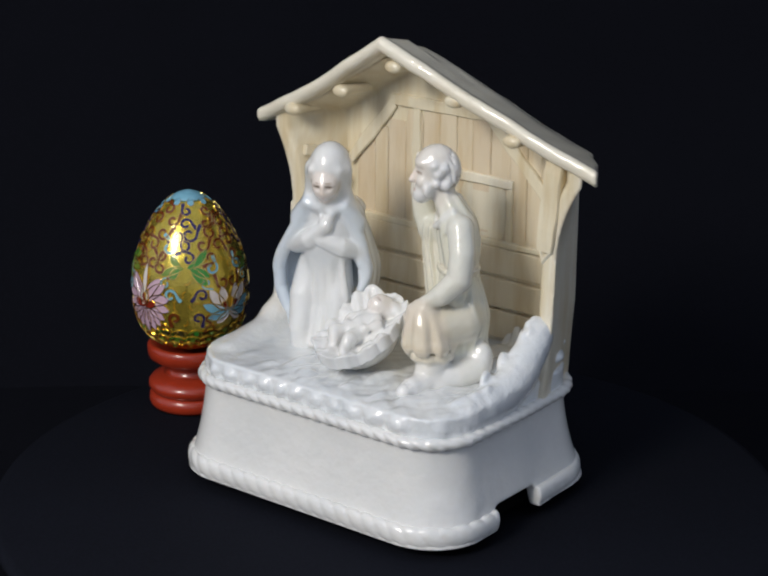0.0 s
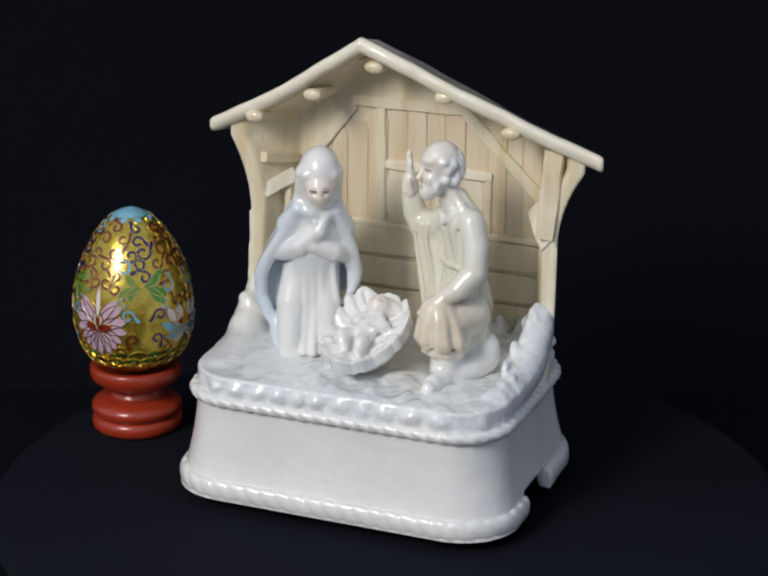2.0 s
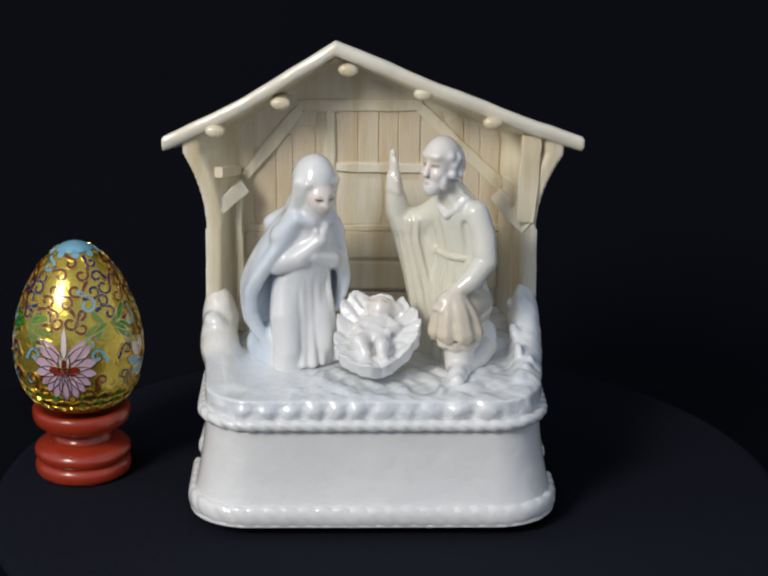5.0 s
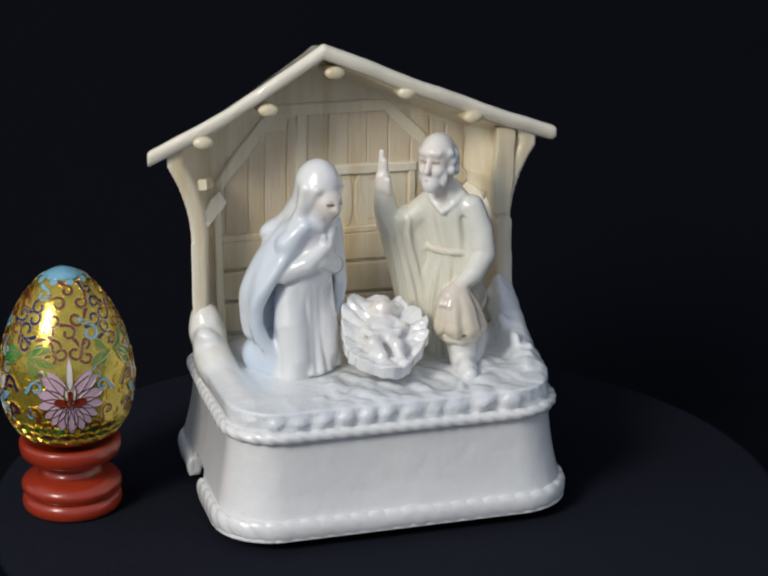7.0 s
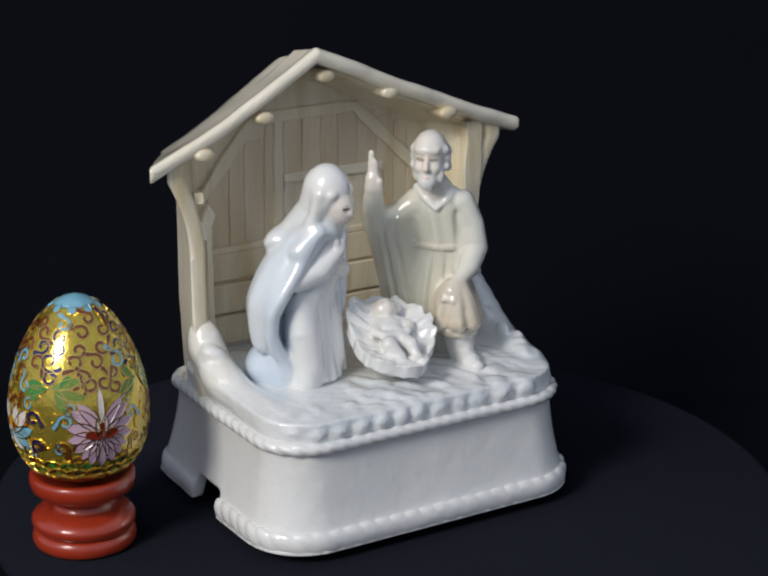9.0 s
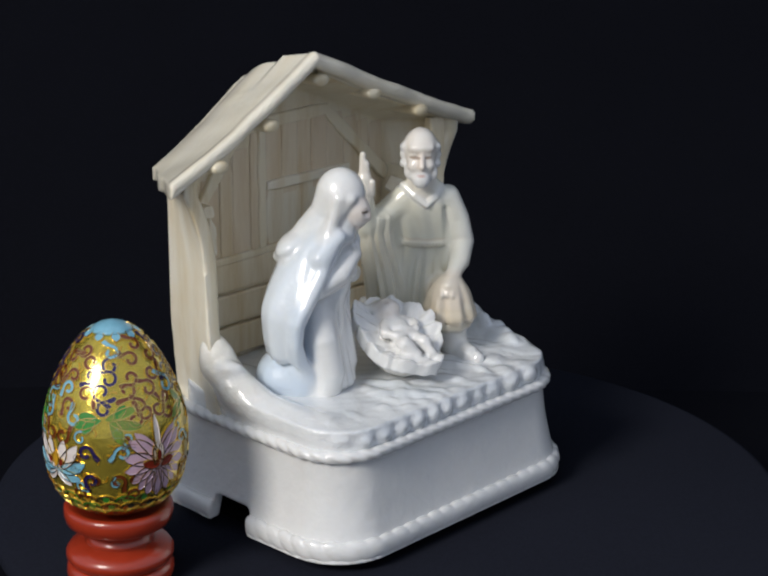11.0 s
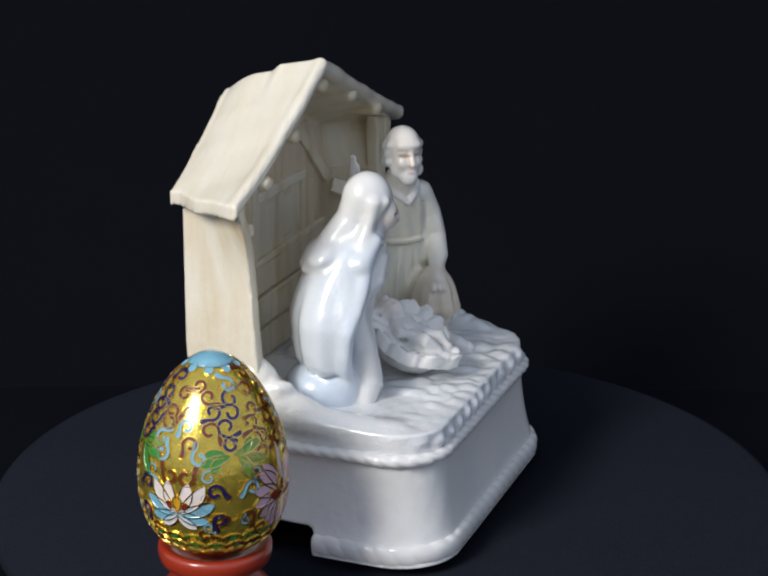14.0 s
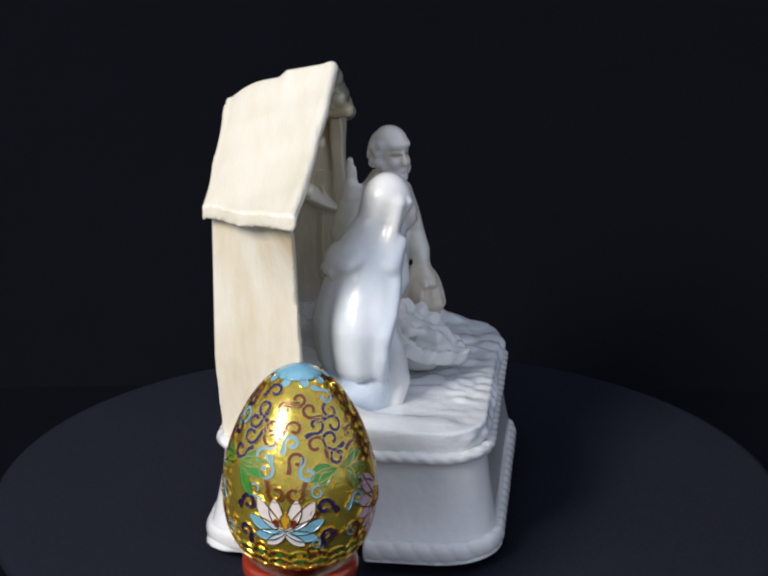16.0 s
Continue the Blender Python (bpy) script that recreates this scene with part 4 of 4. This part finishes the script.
GOLD = plain("gold_ground", (0.72, 0.51, 0.07), 0.20, 0.75, 0.5, 0.6, 220.0, 0.6, 0.0006)
WIRE = plain("gold_wire", (0.90, 0.66, 0.22), 0.22, 1.0, 0.0, 0.15, 400.0, 0.1, 0.0002)
ENAMEL = {n: enamel(n + "_enamel", c) for n, c in dict(
    navy=(0.020, 0.012, 0.085), brown=(0.16, 0.036, 0.008), sky=(0.20, 0.45, 0.58), leaf=(0.045, 0.24, 0.030), moss=(0.16, 0.26, 0.03),
    pink=(0.58, 0.40, 0.50), white=(0.78, 0.70, 0.66), red=(0.22, 0.022, 0.010), dark=(0.05, 0.045, 0.015), ochre=(0.55, 0.30, 0.02)).items()}


def ribbon(name, path, width, colour, parent, lift=0.32):
    """Enamel laid between two gold wires along a path of (azimuth, height)."""
    pts = [on_egg(a, z) for a, z in path]
    ups = [(on_egg(a, z, 1.0) - p).normalized() for (a, z), p in zip(path, pts)]
    bm = bmesh.new()
    rings, n = [], len(pts)
    for i in range(n):
        d = (pts[min(i + 1, n - 1)] - pts[max(i - 1, 0)]).normalized()
        s = d.cross(ups[i]).normalized()
        w = width / 2 * (0.65 + 0.35 * math.sin(math.pi * min(1, (i + 1) / 4))) * MM
        rings.append([bm.verts.new(pts[i] + s * (w * c) + ups[i] * (lift * h * MM)) for c, h in ((-1, -0.2), (-1, 1), (-0.74, 1), (-0.66, 0.55), (0.66, 0.55), (0.74, 1), (1, 1), (1, -0.2))])
    for lo, hi in zip(rings, rings[1:]):
        for j in range(7):
            bm.faces.new((lo[j], hi[j], hi[j + 1], lo[j + 1])).material_index = 1 if j in (2, 3, 4) else 0
    for r in (rings[0], rings[-1]):
        bm.faces.new(r)
    bmesh.ops.recalc_face_normals(bm, faces=bm.faces)
    ob = part(name, bm, WIRE, parent, smooth=False)
    ob.data.materials.append(ENAMEL[colour])
    return ob


def scroll(az, z, size, turn_by, hand, colour, parent, tail=1.0, width=2.2):
    """A curled tendril: a tail that winds into a spiral."""
    path = []
    for i in range(19):
        s = i / 18
        a = hand * (s * 1.75 * math.pi)
        r = size * (1 - 0.62 * s)
        u, v = r * math.cos(a), r * math.sin(a)
        path.append((u, v))
    first = path[0]
    lead = [(first[0] + 0.35 * size * q * q * tail, first[1] - hand * size * tail * 1.5 * q) for q in (1.0, 0.75, 0.5, 0.25)]
    ca, sa = math.cos(radians(turn_by)), math.sin(radians(turn_by))
    out = []
    for u, v in lead + path:
        p, q = ca * u - sa * v, sa * u + ca * v
        slope = egg_radius(z + 0.5) - egg_radius(z - 0.5)
        zz = z + q / math.sqrt(1 + slope * slope)
        out.append((az + math.degrees(p / max(egg_radius(zz), 4.0)), zz))
    return ribbon("scroll", out, width, colour, parent, 0.45)


def petal(name, az, z, length, width, heading, colour, parent, lift=0.45, bend=0.0, lab=""):
    """A pointed leaf or petal of enamel within a gold wire, growing from (az, z) at an angle from upright."""
    n = 7
    bm = bmesh.new()
    rows = []
    for i in range(n + 1):
        s = i / n
        w = width / 2 * (math.sin(math.pi * min(1, s ** 1.3 * 0.90 + 0.07)) ** 0.55) if 0 < i < n else width * 0.06
        h = radians(heading + bend * s)
        cu, cv = math.sin(h) * length * s, math.cos(h) * length * s
        row = []
        for c, up in ((-1, -0.1), (-0.98, 1.25), (-0.80, 1.25), (-0.7, 0.75), (0, 0.85), (0.7, 0.75), (0.80, 1.25), (0.98, 1.25), (1, -0.1)):
            row.append(bm.verts.new(laid(az, z, cu + math.cos(h) * w * c, cv - math.sin(h) * w * c, lift * up)))
        rows.append(row)
    for lo, hi in zip(rows, rows[1:]):
        for j in range(8):
            bm.faces.new((lo[j], lo[j + 1], hi[j + 1], hi[j])).material_index = 1 if 2 <= j <= 5 else 0
    bm.faces.new(rows[0])
    bm.faces.new(rows[-1])
    bmesh.ops.recalc_face_normals(bm, faces=bm.faces)
    ob = part(name, bm, WIRE, parent, lab, smooth=False)
    ob.data.materials.append(ENAMEL[colour])
    return ob


def pink_lotus(az, root):
    heart = petal("lotus", az, 46.2, 2.8, 4.4, 0, "red", root, 0.75, 0, "pink lotus flower with a dark red heart")
    for h in (-75, 75):
        petal("heart_lobe", az, 46.6, 6.0, 3.4, h, "red", heart, 0.8)
    spread = ((-38, 11.0, 4.4), (38, 11.0, 4.4), (-62, 10.5, 4.2), (62, 10.5, 4.2), (-86, 9.8, 3.8), (86, 9.8, 3.8), (-110, 9.0, 3.4), (110, 9.0, 3.4),
              (-130, 9.0, 3.2), (130, 9.0, 3.2), (-150, 9.6, 3.2), (150, 9.6, 3.2), (-170, 10.0, 3.2), (170, 10.0, 3.2))
    for i, (h, ln, wd) in enumerate(spread):
        petal("petal", az, 47.0 + (0.8 if abs(h) < 60 else 0), ln * 1.22, wd * 1.25, h, "pink", heart, 0.45, 10 if h > 0 else -10)
    for h in (-20, 20):
        petal("petal", az, 47.5, 14.0, 4.6, h, "pink", heart, 0.5, 14 if h > 0 else -14)
    petal("pistil", az, 46.6, 17.5, 2.6, 0, "white", heart, 0.62)
    petal("bulb", az, 46.4, 8.5, 4.8, 0, "white", heart, 0.7)
    petal("seed", az, 48.6, 3.6, 1.7, 0, "red", heart, 0.95)


def white_lotus(az, root):
    heart = petal("lotus", az, 45.5, 5.5, 3.4, 0, "ochre", root, 0.7, 0, "white lotus flower with pale blue under-petals")
    for h, ln, wd, c in ((-62, 11.5, 4.2, "white"), (62, 11.5, 4.2, "white"), (-92, 11, 4.0, "sky"), (92, 11, 4.0, "sky"), (-38, 9.5, 4.0, "white"), (38, 9.5, 4.0, "white"),
                         (-122, 9.0, 3.6, "sky"), (122, 9.0, 3.6, "sky"), (-150, 7.0, 3.0, "white"), (150, 7.0, 3.0, "white")):
        petal("petal", az, 45.0, ln * 1.15, wd * 1.25, h, c, heart, 0.45, -18 if h > 0 else 18)
    for s in (-1, 1):
        petal("seed", az + s * 5.2, 46.0, 3.0, 1.9, 18 * s, "red", heart, 0.75)


def build_egg():
    root = tagged(new("enamelled_egg"), "gold cloisonne enamel egg with flowers on a red stand", "egg")
    zs = [21.6, 22.0, 22.6, 23.6] + [25 + i * 1.2 for i in range(54)] + [90.2, 90.8, 91.3, 91.6]
    part("shell", lathe([(egg_radius(z), z) for z in zs], 96), GOLD, root, "yellow gold enamel ground")
    rng = random.Random(11)
    pink, white = (-5, 172), (-92, 84)
    for a in pink:
        pink_lotus(a, root)
    for a in white:
        white_lotus(a, root)
    flowers = pink + white

    def near(a):
        return min(abs((a - f + 180) % 360 - 180) for f in flowers)

    # blue cap with a collar of small petals
    part("cap", lathe([(egg_radius(z) + 0.35, z + 0.2) for z in (88.6, 89.2, 89.8, 90.4, 90.9, 91.4, 91.6)], 48), ENAMEL["sky"], root, "pale blue enamel cap")
    for i in range(9):
        petal("cap_petal", i * 40 + 10, 89.2, 4.2, 3.4, 180, "sky", root, 0.4)
    # tendrils in staggered rows round the shoulder
    for z, count, size, shift in ((84.8, 9, 2.3, 0), (81.0, 13, 2.6, 14), (76.8, 16, 2.8, 3), (72.4, 17, 2.8, 16), (68.0, 12, 2.6, 40)):
        for i in range(count):
            a = i * 360 / count + shift + rng.uniform(-4, 4)
            c = "brown" if near(a) < 27 else "navy"
            if rng.random() < 0.10:
                c = "sky"
            scroll(a, z + rng.uniform(-0.8, 0.8), size * rng.uniform(0.85, 1.12), rng.choice((0, 90, 180, 270)) + rng.uniform(-25, 25), 1 if i % 2 else -1, c, root)
    # tendrils crowning each flower
    for a in flowers:
        for s in (-1, 1):
            scroll(a + s * 6.5, 65.5 if a in pink else 57.0, 2.8, 90 - 90 * s, -s, "brown", root)
            scroll(a + s * 17, 63.5, 2.6, 90 + 60 * s, s, "brown" if a in pink else "sky", root)
            scroll(a + s * 29, 52.5, 2.6, 90 - 70 * s, s, "navy" if a in white else "sky", root)
            scroll(a + s * 33, 42.5, 2.4, -90 - 70 * s, -s, "navy" if a in white else "brown", root)
            scroll(a + s * 24, 57.5, 2.3, 90 * s, s, "sky", root, 0.8, 1.3)
            scroll(a + s * 20, 37.2, 2.1, 90 - 80 * s, s, "brown", root, 0.8, 1.3)
    # smaller tendrils that fill the ground between
    for i in range(44):
        a, z = rng.uniform(0, 360), rng.uniform(38.5, 63)
        if near(a) > 19:
            scroll(a, z, rng.uniform(1.5, 2.0), rng.uniform(0, 360), rng.choice((-1, 1)), rng.choice(("brown", "brown", "navy", "sky")), root, 0.8, 1.4)
    # sprays of green leaves between the flowers
    for a in (-48.5, 39.5, 128, 220):
        for h, ln, wd, da in ((-100, 8.0, 3.2, -2), (-62, 6.0, 3.0, -5), (-135, 5.5, 3.0, -7), (72, 8.5, 3.2, 2), (108, 8.5, 3.4, 4), (146, 8.5, 3.6, 6), (40, 5.0, 2.8, 9)):
            petal("leaf", a + da, 64.0, ln * 1.25 * rng.uniform(0.85, 1.1), wd * 1.2, h + rng.uniform(-8, 8), "leaf" if rng.random() < 0.7 else "moss", root, 0.4, rng.uniform(-20, 20))
    # bands of wave scales above the stand
    for row, (z, n) in enumerate(((35.2, 22), (32.0, 20), (28.8, 17))):
        for i in range(n):
            a = (i + 0.5 * (row % 2)) * 360 / n
            step = 180 / n * 1.08
            arc = [(a - step * math.cos(math.pi * q / 8), z - 1.2 + 2.6 * math.sin(math.pi * q / 8)) for q in range(9)]
            ribbon("wave", arc, 0.9, ("moss", "dark", "brown", "leaf")[rng.randrange(4)], root, 0.45)
            petal("scale", a, z - 1.3, 2.6, 2.8, 0, ("moss", "dark", "ochre", "leaf")[rng.randrange(4)], root, 0.22)
    # short loose wires that fill the ground
    for i in range(170):
        a, z = rng.uniform(0, 360), rng.uniform(38, 86)
        h = rng.uniform(0, 2 * math.pi)
        arc = []
        for q in range(6):
            b = h + q * 0.45
            arc.append((a + math.degrees(1.5 * math.cos(b) / egg_radius(z)), z + 1.5 * math.sin(b)))
        ribbon("wire_curl", arc, 0.55, "ochre", root, 0.3)
    return root


def build_stand():
    root = tagged(new("egg_stand"), "turned red lacquered wooden stand under the egg", "egg stand")
    part("foot_ring", lathe([(14, -4.2), (17.2, -4.1), (18.5, -3.2), (19.0, -1.4), (18.8, 0.8), (17.8, 2.2), (16.2, 2.7)]), RED_WOOD, root)
    part("middle_ring", lathe([(16.2, 2.5), (17.8, 3.1), (19.0, 4.8), (19.0, 6.6), (17.9, 8.2), (14.6, 9.6), (12.2, 10.6)]), RED_WOOD, root)
    part("neck", lathe([(12.6, 10.4), (11.0, 11.6), (10.6, 13.4), (11.4, 15.4), (14, 16.8)]), RED_WOOD, root)
    part("cup", lathe([(13.8, 16.4), (17.0, 17.0), (18.6, 18.2), (19.2, 20.5), (19.2, 23.2), (18.5, 24.2), (17.2, 24.4), (14.5, 23.2), (10, 21.4)]), RED_WOOD, root)
    return root


egg_stand = build_stand()
egg = build_egg()


def motions():
    """The turntable turns everything on it about its upright axis."""
    times = [i * 0.5 for i in range(33)]
    spun = [(t, pose(0, 0, 0, 0, 0, turn(t))) for t in times]
    walk(music_box, spun)
    walk(turntable, [(t, m @ pose(0, 0, TABLE - 0.0385)) for t, m in spun])
    for ob in (egg, egg_stand):
        walk(ob, [(t, m @ pose(EGG_AT[0], EGG_AT[1], 0)) for t, m in spun])


motions()
